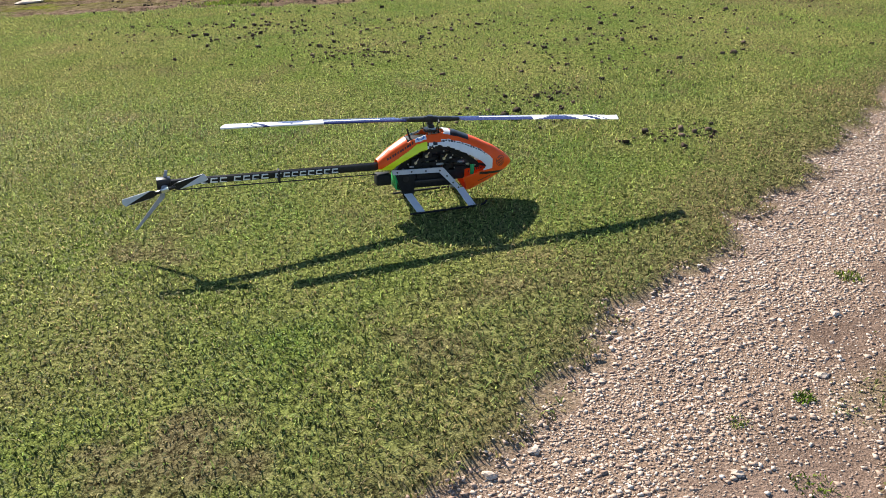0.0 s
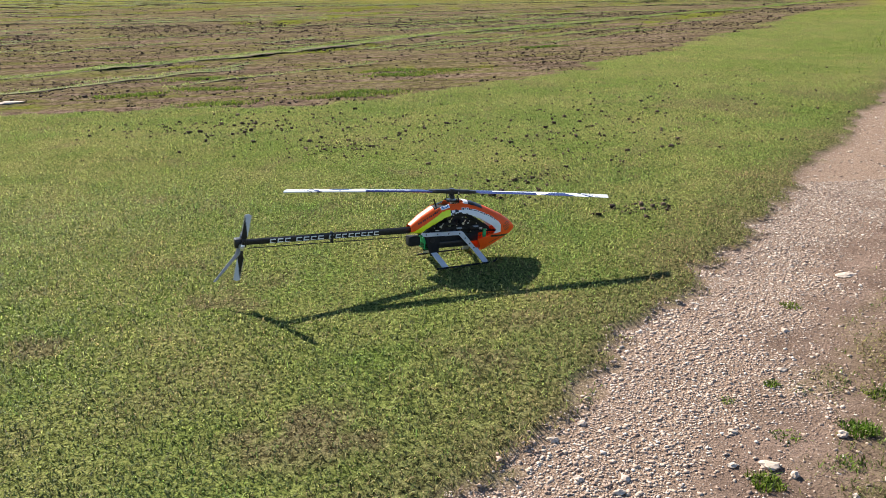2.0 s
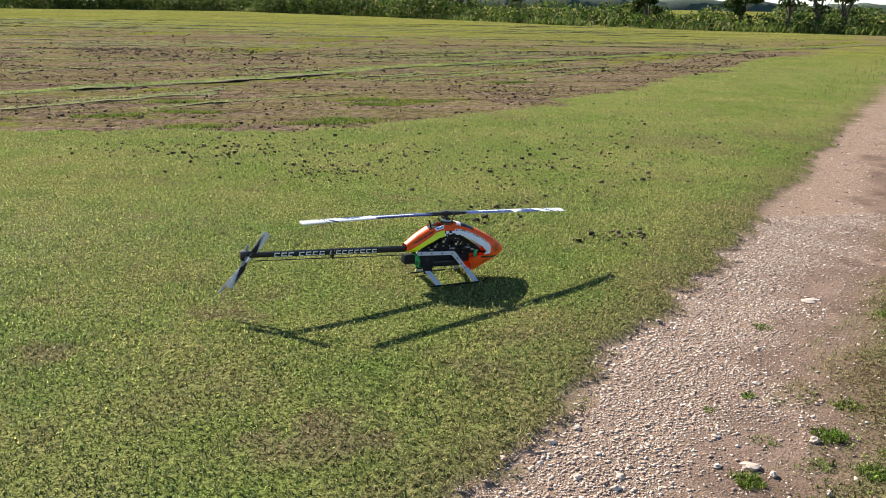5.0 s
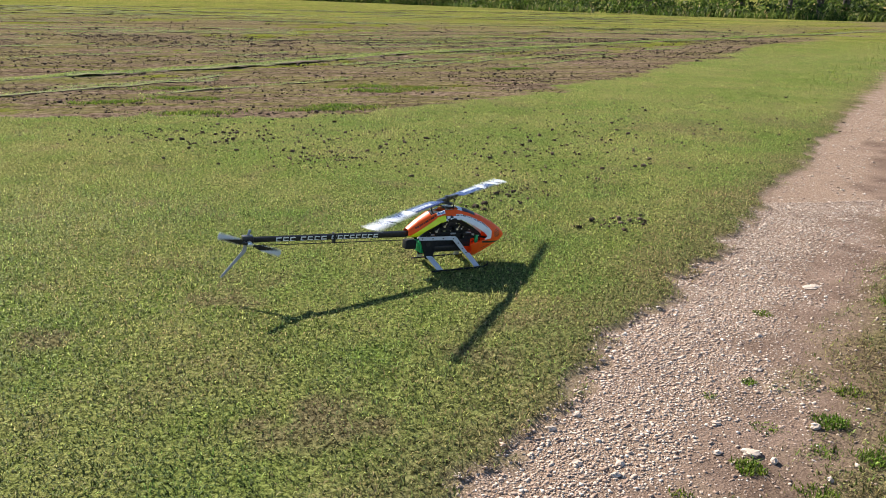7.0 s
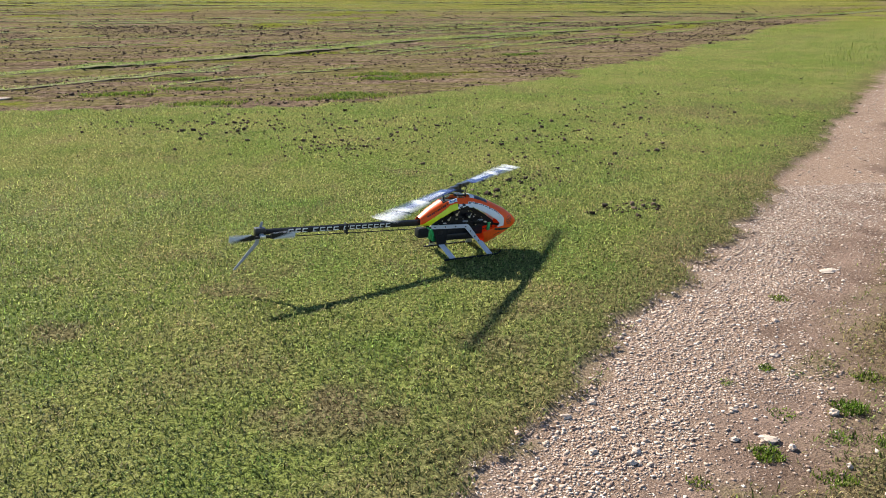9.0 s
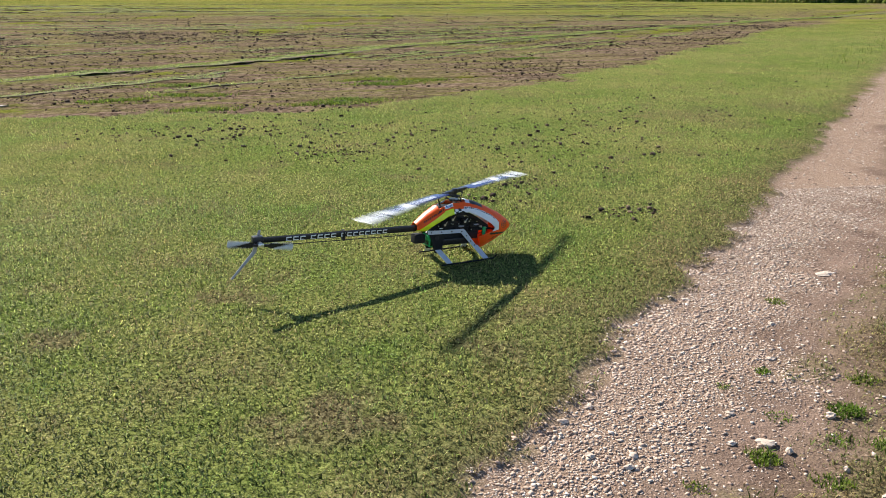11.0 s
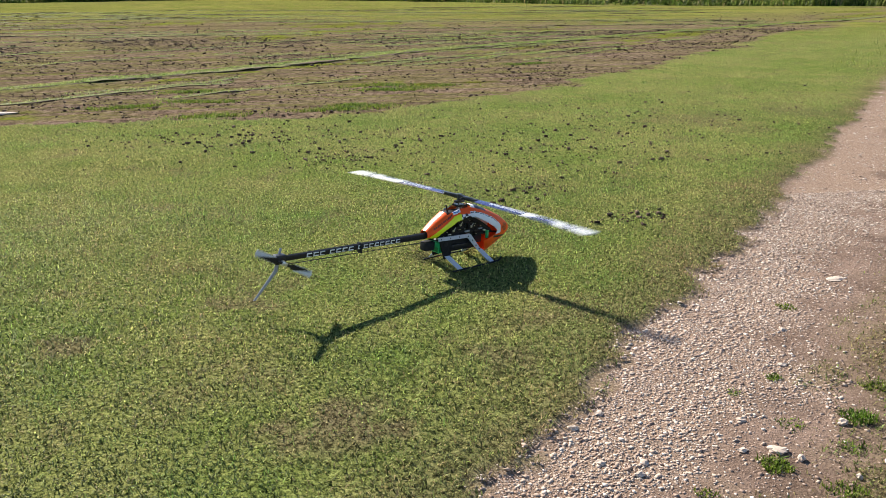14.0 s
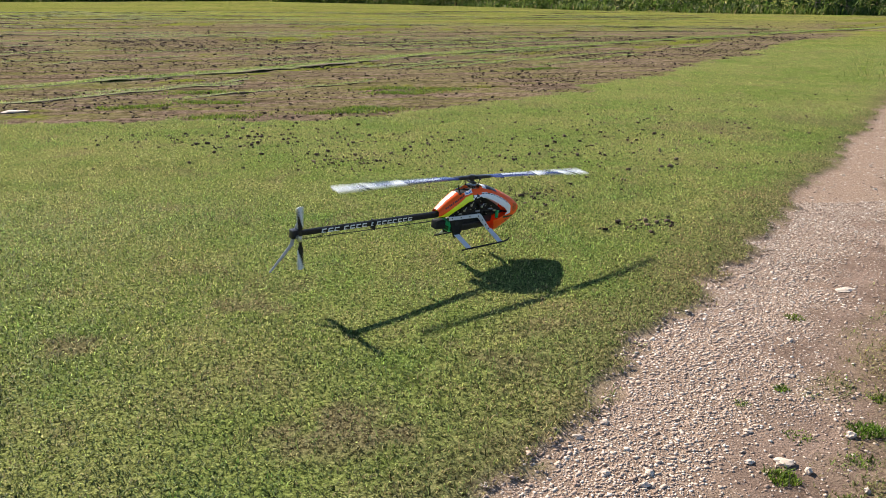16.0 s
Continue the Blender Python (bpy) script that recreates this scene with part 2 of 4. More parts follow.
def dry_mask(x, y):
    m = np.maximum(smooth(0.55, 1.2, wobble(x, y, 0.9, 12)) * 0.45, 0.4 * smooth(0.4, 1.1, wobble(x, y, 5, 50)))
    for cx, cy, r, k in ((-0.56, 1.62, 0.14, 0.8), (-0.68, 1.5, 0.12, 0.65), (-1.0, 2.75, 0.12, 0.6), (0.02, 2.02, 0.14, 0.6), (-1.75, 2.3, 0.12, 0.7), (0.35, 2.35, 0.14, 0.5)):
        q = np.hypot((x - cx) * 0.8, y - cy) / r + 0.9 * wobble(x, y, 11, 21)
        m = np.maximum(m, k * (1 - smooth(0.5, 1.2, q)))
    d, s = track_offset(x, y)
    m = np.maximum(m, 0.5 * smooth(-0.9, -0.38, d + 0.15 * wobble(x, y, 3, 14)) * (d < 0.2))
    m = np.maximum(m, smooth(0.2, 0.45, d) * (d > 0.2) * (0.85 + 0.2 * wobble(x, y, 5, 41)))
    return np.clip(m, 0, 1)


def stones_mask(x, y):
    d, s = track_offset(x, y)
    return np.clip(1.0 - 0.85 * smooth(-0.05, 0.3, d + 0.2 * wobble(x, y, 2.2, 16) + 0.1 * wobble(x, y, 9, 39)), 0.08, 1) * (1 - 0.3 * smooth(0.6, 1.2, wobble(x, y, 1.7, 17)))


def ground_height(x, y):
    t, m = track_mask(x, y), mud_mask(x, y)
    near = 1 / (1 + (np.hypot(x, y - 4) / 14) ** 2)
    h = 0.010 * wobble(x, y, 1.6, 1) * near
    stand = 1 - np.exp(-(((x - 0.1) ** 2 + (y - 3.0) ** 2) / 0.25))
    h = h * stand - 0.025 * t - 0.02 * m * (1 - strip_mask(x, y)) + 0.012 * m * wobble(x, y, 4.5, 6)
    return h


def axis(lo, hi, step, reach, grow=1.13):
    a = list(np.arange(lo, hi, step))
    s, right, left = step, [hi], [lo]
    while right[-1] < reach:
        s *= grow
        right.append(right[-1] + s)
        left.append(left[-1] - s)
    return np.array(left[:0:-1] + a + right)


def mesh_object(name, verts, faces, materials, parent=None, smooth_shade=False, index=None):
    me = bpy.data.meshes.new(name)
    me.from_pydata(verts, [], faces)
    for m in materials:
        me.materials.append(m)
    if index is not None:
        me.polygons.foreach_set("material_index", np.asarray(index, dtype=np.int32))
    if smooth_shade:
        me.polygons.foreach_set("use_smooth", np.ones(len(me.polygons), dtype=bool))
    me.update()
    ob = new(name, me)
    ob.parent = parent
    return ob


def build_ground():
    gx, gy = axis(-4.5, 5.0, 0.065, 2500, 1.07), axis(0.2, 10.5, 0.06, 2500, 1.05)
    X, Y = np.meshgrid(gx, gy)
    Z = ground_height(X, Y)
    masks = {"track": track_mask(X, Y), "mud": mud_mask(X, Y) * (1 - strip_mask(X, Y)), "sprout": sprout_mask(X, Y), "dry": dry_mask(X, Y), "stones": stones_mask(X, Y), "far": smooth(15, 27, Y + 0 * X)}
    nx, ny = len(gx), len(gy)
    i = (np.arange(ny - 1)[:, None] * nx + np.arange(nx - 1)[None, :])
    quads = np.stack([i, i + 1, i + nx + 1, i + nx], -1).reshape(-1, 4)
    zone = np.where(masks["mud"] > 0.5, 2, np.where(masks["track"] > 0.5, 1, 0))[:-1, :-1].reshape(-1)
    pts = np.stack([X, Y, Z], -1).reshape(-1, 3)
    for z, name, label in ((0, "ground", "short green lawn with dry brown patches"), (1, "road", "pale gravel track with bare brown earth"), (2, "field", "bare brown soil field with green regrowth")):
        q = quads[zone == z]
        used, inv = np.unique(q, return_inverse=True)
        ob = mesh_object(name, pts[used].tolist(), inv.reshape(-1, 4).tolist(), [M_GROUND], smooth_shade=True)
        for key, values in masks.items():
            at = ob.data.attributes.new(key, "FLOAT", "POINT")
            at.data.foreach_set("value", values.reshape(-1)[used].astype(np.float32))
        tagged(ob, label, name, kind="structure")


build_ground()


# ---- grass, gravel and soil crumbs ----
def blades(name, px, py, length, width, lean, mats, label, category, pz=None, kind="stuff", which=None, simple=False):
    """Bent blades of grass as one mesh: three triangles each, or one where simple."""
    n = len(px)
    pz = ground_height(px, py) if pz is None else pz
    a, tilt = rng.uniform(0, 2 * np.pi, n), lean * rng.uniform(0.3, 1.0, n)
    side = np.stack([-np.sin(a), np.cos(a), np.zeros(n)], 1) * (width / 2)[:, None]
    out = np.stack([np.cos(a), np.sin(a), np.zeros(n)], 1)
    up = np.array([0, 0, 1.0])
    base = np.stack([px, py, pz - 0.003], 1)
    mid = base + (out * np.sin(tilt * 0.6)[:, None] + up * np.cos(tilt * 0.6)[:, None]) * (length * 0.55)[:, None]
    tip = mid + (out * np.sin(tilt * 1.5)[:, None] + up * np.cos(tilt * 1.5)[:, None]) * (length * 0.45)[:, None]
    if simple:
        v, each = np.stack([base - side, base + side, tip], 1).reshape(-1, 3), 1
        tri = np.arange(n * 3)
    else:
        v, each = np.stack([base - side, base + side, mid + side * 0.8, mid - side * 0.8, tip], 1).reshape(-1, 3), 3
        o = (np.arange(n) * 5)[:, None]
        tri = np.concatenate([o + [0, 1, 2], o + [0, 2, 3], o + [3, 2, 4]], 1).reshape(-1)
    me = bpy.data.meshes.new(name)
    me.vertices.add(len(v))
    me.vertices.foreach_set("co", v.astype(np.float32).reshape(-1))
    me.loops.add(len(tri))
    me.loops.foreach_set("vertex_index", tri.astype(np.int32))
    me.polygons.add(n * each)
    me.polygons.foreach_set("loop_start", (np.arange(n * each) * 3).astype(np.int32))
    me.polygons.foreach_set("loop_total", np.full(n * each, 3, dtype=np.int32))
    for m in mats:
        me.materials.append(m)
    if which is not None:
        me.polygons.foreach_set("material_index", np.repeat(which, each).astype(np.int32))
    me.update(calc_edges=True)
    me.validate()
    return tagged(new(name, me), label, category, kind=kind)


def scatter(n, x0, x1, y0, y1, keep):
    x, y = rng.uniform(x0, x1, n), rng.uniform(y0, y1, n)
    k = rng.uniform(0, 1, n) < keep(x, y)
    return x[k], y[k]


def lawn():
    """Mown grass in clumps, thin and dry beyond the track; whole blades near by, simple ones farther off."""
    def keep(x, y):
        d = dry_mask(x, y)
        verge = smooth(0.15, 0.45, track_offset(x, y)[0])
        thin = 1 - verge * (1 - np.clip(0.75 + 0.45 * wobble(x, y, 4, 45), 0.2, 1))
        clump = 0.5 + 0.5 * smooth(-0.7, 0.2, wobble(x, y, 125, 20))
        return (1 - track_mask(x, y)) * (1 - mud_mask(x, y) * (1 - strip_mask(x, y))) * (1 - 0.35 * d) * thin * clump
    near = scatter(400000, -3.2, 3.3, 0.45, 5.6, lambda x, y: keep(x, y) * (1 - smooth(4.0, 5.6, y)) * smooth(0.3, 1.1, y) * (np.abs(x) < 1.3 + 0.42 * y))
    matted = scatter(110000, 0.5, 4.2, 0.7, 5.0, lambda x, y: (1 - track_mask(x, y)) * (track_offset(x, y)[0] > 0.2) * np.clip(0.6 + 0.5 * wobble(x, y, 5, 52), 0.1, 1) * (np.abs(x) < 1.3 + 0.42 * y))
    near = tuple(np.concatenate(pair) for pair in zip(near, matted))
    middle = scatter(480000, -5.0, 6.0, 4.0, 10.2, lambda x, y: keep(x, y) * smooth(4.0, 5.6, y) * (1 - smooth(8.4, 10.2, y)))
    far = scatter(300000, -7, 18, 8.4, 24, lambda x, y: keep(x, y) * (y < mud_edge(x) + 0.5) * smooth(8.4, 10.2, y))
    for name, (x, y), size, simple in (("lawn_grass", near, 1.0, False), ("lawn_grass", middle, 1.3, True), ("lawn_grass", far, 2.0, True)):
        n = len(x)
        tall = 1 + 0.2 * wobble(x, y, 2.2, 19) + 0.8 * wobble(x, y, 125, 20)
        ln = rng.uniform(0.011, 0.026, n) * np.clip(tall, 0.3, 2.0) * (0.6 + 0.4 * size)
        lush = 0.25 + 0.4 * smooth(-1.5, 1.5, x) + 0.25 * smooth(4, 9, y) + 0.4 * wobble(x, y, 1.2, 46)
        side = track_offset(x, y)[0]
        verge = 0.72 * smooth(0.15, 0.45, side) * (y < 6)
        dice = rng.uniform(0, 1, n)
        which = np.where(dice < np.maximum(dry_mask(x, y) * 0.8, verge), 1, np.where(rng.uniform(0, 1, n) < lush, 2, 0))
        # dull dark blades: more of them towards the front and beside the track
        dull_share = np.maximum(0.6 * (1 - smooth(1.4, 2.9, y + 0.25 * wobble(x, y, 1.7, 49))), 0.6 * smooth(-0.85, -0.45, side) * (side < 0))
        which = np.where((which != 1) & (rng.uniform(0, 1, n) < dull_share), 3, which)
        blades(name, x, y, ln, rng.uniform(0.003, 0.0058, n) * size, 1.6, [M_GRASS, M_DRY, M_LUSH, M_DULL], "short mown green grass with straw-coloured blades", "grass", which=which, simple=simple)


lawn()


def pebble_mesh(seed, detail):
    bm = bmesh.new()
    r = random.Random(seed)
    if detail:
        bmesh.ops.create_icosphere(bm, subdivisions=detail, radius=1.0)
    else:
        bmesh.ops.create_cube(bm, size=1.45)
        bmesh.ops.triangulate(bm, faces=bm.faces)
    for v in bm.verts:
        v.co *= r.uniform(0.6, 1.2)
    out = np.array([v.co[:] for v in bm.verts]), np.array([[v.index for v in f.verts] for f in bm.faces])
    bm.free()
    return out


def pieces(name, px, py, size, mats, label, category, flat=0.6, sink=0.25, detail=1, which=None):
    """Many small lumps as one mesh, each turned and squashed in its own way."""
    kinds = [pebble_mesh(k, detail) for k in range(10)]
    V, F, off, n = [], [], 0, len(px)
    pz = ground_height(px, py)
    for k, (bv, bf) in enumerate(kinds):
        idx = np.arange(k, n, 10)
        m = len(idx)
        a = rng.uniform(0, 6.28, m)
        s = size[idx][:, None] * np.stack([rng.uniform(0.75, 1.35, m), rng.uniform(0.6, 1.0, m), flat * rng.uniform(0.6, 1.2, m)], 1)
        p = bv[None] * s[:, None, :]
        t = rng.normal(0, 0.25, m)
        p = np.stack([p[..., 0], p[..., 1] * np.cos(t)[:, None] - p[..., 2] * np.sin(t)[:, None], p[..., 1] * np.sin(t)[:, None] + p[..., 2] * np.cos(t)[:, None]], -1)
        x = p[..., 0] * np.cos(a)[:, None] - p[..., 1] * np.sin(a)[:, None] + px[idx][:, None]
        y = p[..., 0] * np.sin(a)[:, None] + p[..., 1] * np.cos(a)[:, None] + py[idx][:, None]
        z = p[..., 2] + (pz[idx] + size[idx] * flat * (1 - 2 * sink))[:, None]
        V.append(np.stack([x, y, z], -1).reshape(-1, 3))
        F.append((bf[None] + (np.arange(m) * len(bv))[:, None, None]).reshape(-1, 3) + off)
        off += m * len(bv)
    v, f = np.concatenate(V), np.concatenate(F)
    me = bpy.data.meshes.new(name)
    me.vertices.add(len(v))
    me.vertices.foreach_set("co", v.astype(np.float32).reshape(-1))
    me.loops.add(f.size)
    me.loops.foreach_set("vertex_index", f.astype(np.int32).reshape(-1))
    me.polygons.add(len(f))
    me.polygons.foreach_set("loop_start", (np.arange(len(f)) * 3).astype(np.int32))
    me.polygons.foreach_set("loop_total", np.full(len(f), 3, dtype=np.int32))
    for m in mats:
        me.materials.append(m)
    me.update(calc_edges=True)
    return tagged(new(name, me), label, category, kind="stuff")


def gravel():
    def dens(x, y):
        return track_mask(x, y) * np.clip(stones_mask(x, y), 0.12, 1)
    near = scatter(370000, -1.0, 3.6, 0.5, 4.2, dens)
    far = scatter(45000, 1.0, 9.5, 4.0, 10.5, dens)
    strays = scatter(5000, -0.4, 3.5, 0.8, 4, lambda x, y: (1 - track_mask(x, y)) * smooth(0.3, 0.5, track_offset(x, y)[0]))
    x, y = (np.concatenate([a, b, c]) for a, b, c in zip(near, far, strays))
    n = len(x)
    size = np.clip(rng.lognormal(math.log(0.0032), 0.5, n), 0.002, 0.0105)
    size[len(near[0]):len(near[0]) + len(far[0])] *= 1.5
    pieces("gravel", x, y, size, [M_STONE], "pale crushed limestone gravel on the track", "gravel", flat=0.45, sink=0.4, detail=0)


gravel()


def clods():
    """Crumbs of dark soil thrown over the lawn and lying on the bare field."""
    groups = [(-0.45, 5.95, 0.3, 110), (-0.2, 6.3, 0.8, 90), (-1.35, 6.9, 0.5, 130), (-2.1, 7.3, 0.6, 60), (0.75, 4.6, 0.2, 70), (1.3, 3.75, 0.16, 50), (1.25, 5.4, 0.6, 100), (1.6, 5.9, 0.9, 110), (0.7, 6.6, 0.9, 140), (2.6, 6.8, 1.0, 120), (-1.2, 7.6, 1.4, 150), (2.2, 8.0, 1.3, 90), (0.55, 4.2, 0.2, 35), (4.5, 8.6, 1.4, 80)]
    x = np.concatenate([rng.normal(c[0], c[2], int(c[3] * 1.15)) for c in groups])
    y = np.concatenate([rng.normal(c[1], c[2] * 0.55, int(c[3] * 1.15)) for c in groups])
    s = np.clip(rng.lognormal(math.log(0.0088), 0.45, len(x)), 0.004, 0.024)
    k = y > 3.5
    fx, fy = scatter(100000, -9, 16, 8, 24, lambda a, b: mud_mask(a, b) * (1 - strip_mask(a, b)) * np.clip(0.5 + 0.6 * wobble(a, b, 1.1, 23), 0.05, 1))
    fs = np.clip(rng.lognormal(math.log(0.007), 0.55, len(fx)), 0.0035, 0.035) * np.clip(0.55 + fy / 28, 0.8, 1.4)
    hx, hy = scatter(30000, -22, 26, 22, 44, lambda a, b: mud_mask(a, b) * np.clip(0.4 + 0.6 * wobble(a, b * 2.5, 0.6, 51), 0, 1))
    hs = np.clip(rng.lognormal(math.log(0.014), 0.45, len(hx)), 0.01, 0.05)
    pieces("soil_clods", np.concatenate([x[k], fx, hx]), np.concatenate([y[k], fy, hy]), np.concatenate([s[k], fs, hs]), [M_CLOD], "dark crumbs of soil strewn over grass and field", "soil", flat=0.7, sink=0.25, detail=0)


clods()


def single_stone(x, y, size, flat, turn, label, seed):
    bv, bf = pebble_mesh(seed, 2)
    c, s = math.cos(turn), math.sin(turn)
    z0 = float(ground_height(np.array([x]), np.array([y]))[0])
    pts = []
    for v in bv:
        a, b = v[0] * size[0], v[1] * size[1]
        pts.append((a * c - b * s, a * s + b * c, max(v[2] * flat, -flat * 0.6) + flat * 0.45))
    ob = mesh_object("stone", pts, bf.tolist(), [M_STONE])
    ob.location = (x, y, z0)
    tagged(ob, label, "stone", group="larger stones on the track")


for n, (x, y, sx, sy, fl, tn, lb) in enumerate([
    (1.894, 2.615, 0.052, 0.03, 0.007, 0.2, "flat pale stone slab bedded in the track"),
    (-4.4, 9.3, 0.16, 0.07, 0.024, 0.1, "white flat slab lying on the bare soil"),
    (0.763, 1.223, 0.038, 0.024, 0.012, -0.4, "broad pale rock half bedded in brown earth"),
    (1.072, 1.346, 0.02, 0.017, 0.013, 0.4, "pale rounded stone beside a grass tuft"),
    (0.912, 1.035, 0.012, 0.011, 0.013, 0.9, "small white stone on bare earth"),
    (0.81, 1.166, 0.017, 0.012, 0.013, 1.1, "pale angular stone beside a grass tuft"),
    (1.109, 1.779, 0.024, 0.014, 0.007, 0.1, "flat pale stone on the track"),
    (0.157, 1.444, 0.02, 0.014, 0.009, -0.5, "pale angular stone among the gravel"),
    (0.277, 1.522, 0.018, 0.013, 0.009, 0.3, "pale angular stone among the gravel"),
    (0.318, 1.226, 0.014, 0.017, 0.009, 0.7, "pale angular stone among the gravel"),
    (0.281, 1.165, 0.019, 0.012, 0.009, 0.1, "pale angular stone among the gravel"),
    (0.182, 1.237, 0.016, 0.012, 0.009, -0.7, "pale angular stone among the gravel"),
    (0.653, 1.242, 0.017, 0.012, 0.008, 0.3, "pale angular stone on bare earth"),
    (0.741, 1.413, 0.018, 0.011, 0.008, -0.2, "pale angular stone on bare earth"),
    (1.294, 2.09, 0.018, 0.011, 0.007, 0.5, "flat pale stone on the track"),
    (0.936, 0.881, 0.024, 0.017, 0.013, 0.2, "pale angular stone on bare earth"),
]):
    single_stone(x, y, (sx, sy), fl, tn, lb, 40 + n)


def bank(lines, name, label):
    """Low banks of soil along the lines, each with an uneven crest; (x, y, angle, length, width, height)."""
    V, F = [], []
    for k, pts in enumerate(lines):
        prof = ((-0.5, -0.02), (-0.46, 0.85), (-0.2, 1.0), (0.2, 0.75), (0.5, -0.02))
        for i, (x, y, nx, ny, w, h) in enumerate(pts):
            z = float(ground_height(np.array([x]), np.array([y]))[0]) - 0.01
            o = len(V)
            e = min(i, len(pts) - 1 - i, 3) / 3
            for u, v in prof:
                jw, jh = w * rng.uniform(0.8, 1.2), h * rng.uniform(0.7, 1.2) * (0.15 + 0.85 * e)
                V.append((x + nx * u * jw, y + ny * u * jw, z + 0.01 + v * jh))
            if i:
                F += [(o - 5 + q, o + q, o + q + 1, o - 4 + q) for q in range(4)]
    return tagged(mesh_object(name, V, F, [M_CLOD, M_BANK], index=[min(q % 4, 1) for q in range(len(F))]), label, "turf", group="turf banks on the field")


def field_rows():
    """The long strip of turf and many narrow rows left between the cut passes."""
    strip, px, py, pz = [], [], [], []
    for x in np.arange(-9, 26, 0.12):
        y = float(np.interp(x, *STRIP)) + 0.12 * math.sin(x * 0.9)
        strip.append((x, y, -0.6, 0.8, 0.42 + 0.006 * y, 0.013))
    bank([strip], "turf_strip", "long low strip of green turf across the bare field")
    t = rng.uniform(-9, 20, 60000)
    u = rng.uniform(-0.5, 0.5, len(t))
    px.append(t - 0.6 * u * 0.45)
    py.append(np.interp(t, *STRIP) + 0.12 * np.sin(t * 0.9) + 0.8 * u * 0.45)
    pz.append(np.full(len(t), 0.01) + ground_height(px[0], py[0]))
    rows = []
    for k in range(150):
        y0 = 15 + 40 * rng.uniform(0, 1) ** 1.3 if k > 12 else rng.uniform(9.0, 14)
        x0 = rng.uniform(-5 - 0.45 * y0, 2 + 0.4 * y0)
        a = math.radians(38 - 52 * float(smooth(15, 30, np.array([y0]))[0]) + rng.uniform(-3, 3))
        ln, w, h = rng.uniform(0.4, 2.6) * (0.4 + y0 / 9), rng.uniform(0.1, 0.22) + 0.004 * y0, rng.uniform(0.006, 0.02) * (0.75 + y0 / 40)
        n = max(5, int(ln / 0.22))
        pts = []
        for i in range(n):
            d = (i / (n - 1) - 0.5) * ln
            b = 0.06 * math.sin(d * 2.1 + k) + rng.normal(0, 0.012)
            pts.append((x0 + d * math.cos(a) - b * math.sin(a), y0 + d * math.sin(a) + b * math.cos(a), -math.sin(a), math.cos(a), w, h * rng.uniform(0.3, 1.2)))
        c = np.array(pts)
        past = c[:, 1] - mud_edge(c[:, 0])
        if past.min() < 0.4 or c[:, 0].max() > 30:
            continue
        rows.append(pts)
        m = int(ln * 200 * min(1, 18 / y0))
        q = rng.integers(0, n, m)
        v = rng.uniform(-0.35, 0.5, m) * w
        px.append(c[q, 0] + rng.uniform(-0.11, 0.11, m) * math.cos(a) - v * math.sin(a))
        py.append(c[q, 1] + rng.uniform(-0.11, 0.11, m) * math.sin(a) + v * math.cos(a))
        pz.append(ground_height(px[-1], py[-1]) + h * 0.8)
    for pts in rows:
        bank([pts], "turf_bank", "narrow low row of turf on the bare field")
    x, y, z = np.concatenate(px), np.concatenate(py), np.concatenate(pz)
    n = len(x)
    blades("field_grass", x, y, rng.uniform(0.02, 0.045, n), rng.uniform(0.008, 0.018, n), 1.6, [M_LUSH], "short green grass on the turf of the field", "grass", pz=z, simple=True)


field_rows()


def tuft(x, y, n, spread, height, width=0.004):
    px, py = (c + spread * np.clip(rng.normal(0, 1, n), -1.4, 1.4) for c in (x, y))
    blades("grass_tuft", px, py, rng.uniform(0.4, 0.85, n) * height, rng.uniform(0.7, 1.3, n) * width, 1.0, [M_TUFT], "dark green tuft of grass growing in the track", "grass tuft", kind="object")


for x, y, n, sp, h in [(0.712, 1.148, 260, 0.028, 0.042), (1.016, 1.683, 110, 0.018, 0.028), (1.145, 1.364, 280, 0.032, 0.042), (1.291, 1.182, 320, 0.04, 0.05), (1.137, 1.131, 240, 0.034, 0.04), (1.336, 1.547, 160, 0.03, 0.03), (1.45, 2.318, 120, 0.025, 0.03), (0.834, 0.988, 160, 0.03, 0.035), (0.438, 1.04, 70, 0.02, 0.025), (2.102, 2.314, 160, 0.04, 0.04), (0.809, 1.592, 60, 0.016, 0.02), (0.9, 1.36, 80, 0.03, 0.025), (1.22, 1.02, 220, 0.04, 0.04), (1.02, 1.2, 90, 0.03, 0.028)]:
    tuft(x, y, n, sp, h)


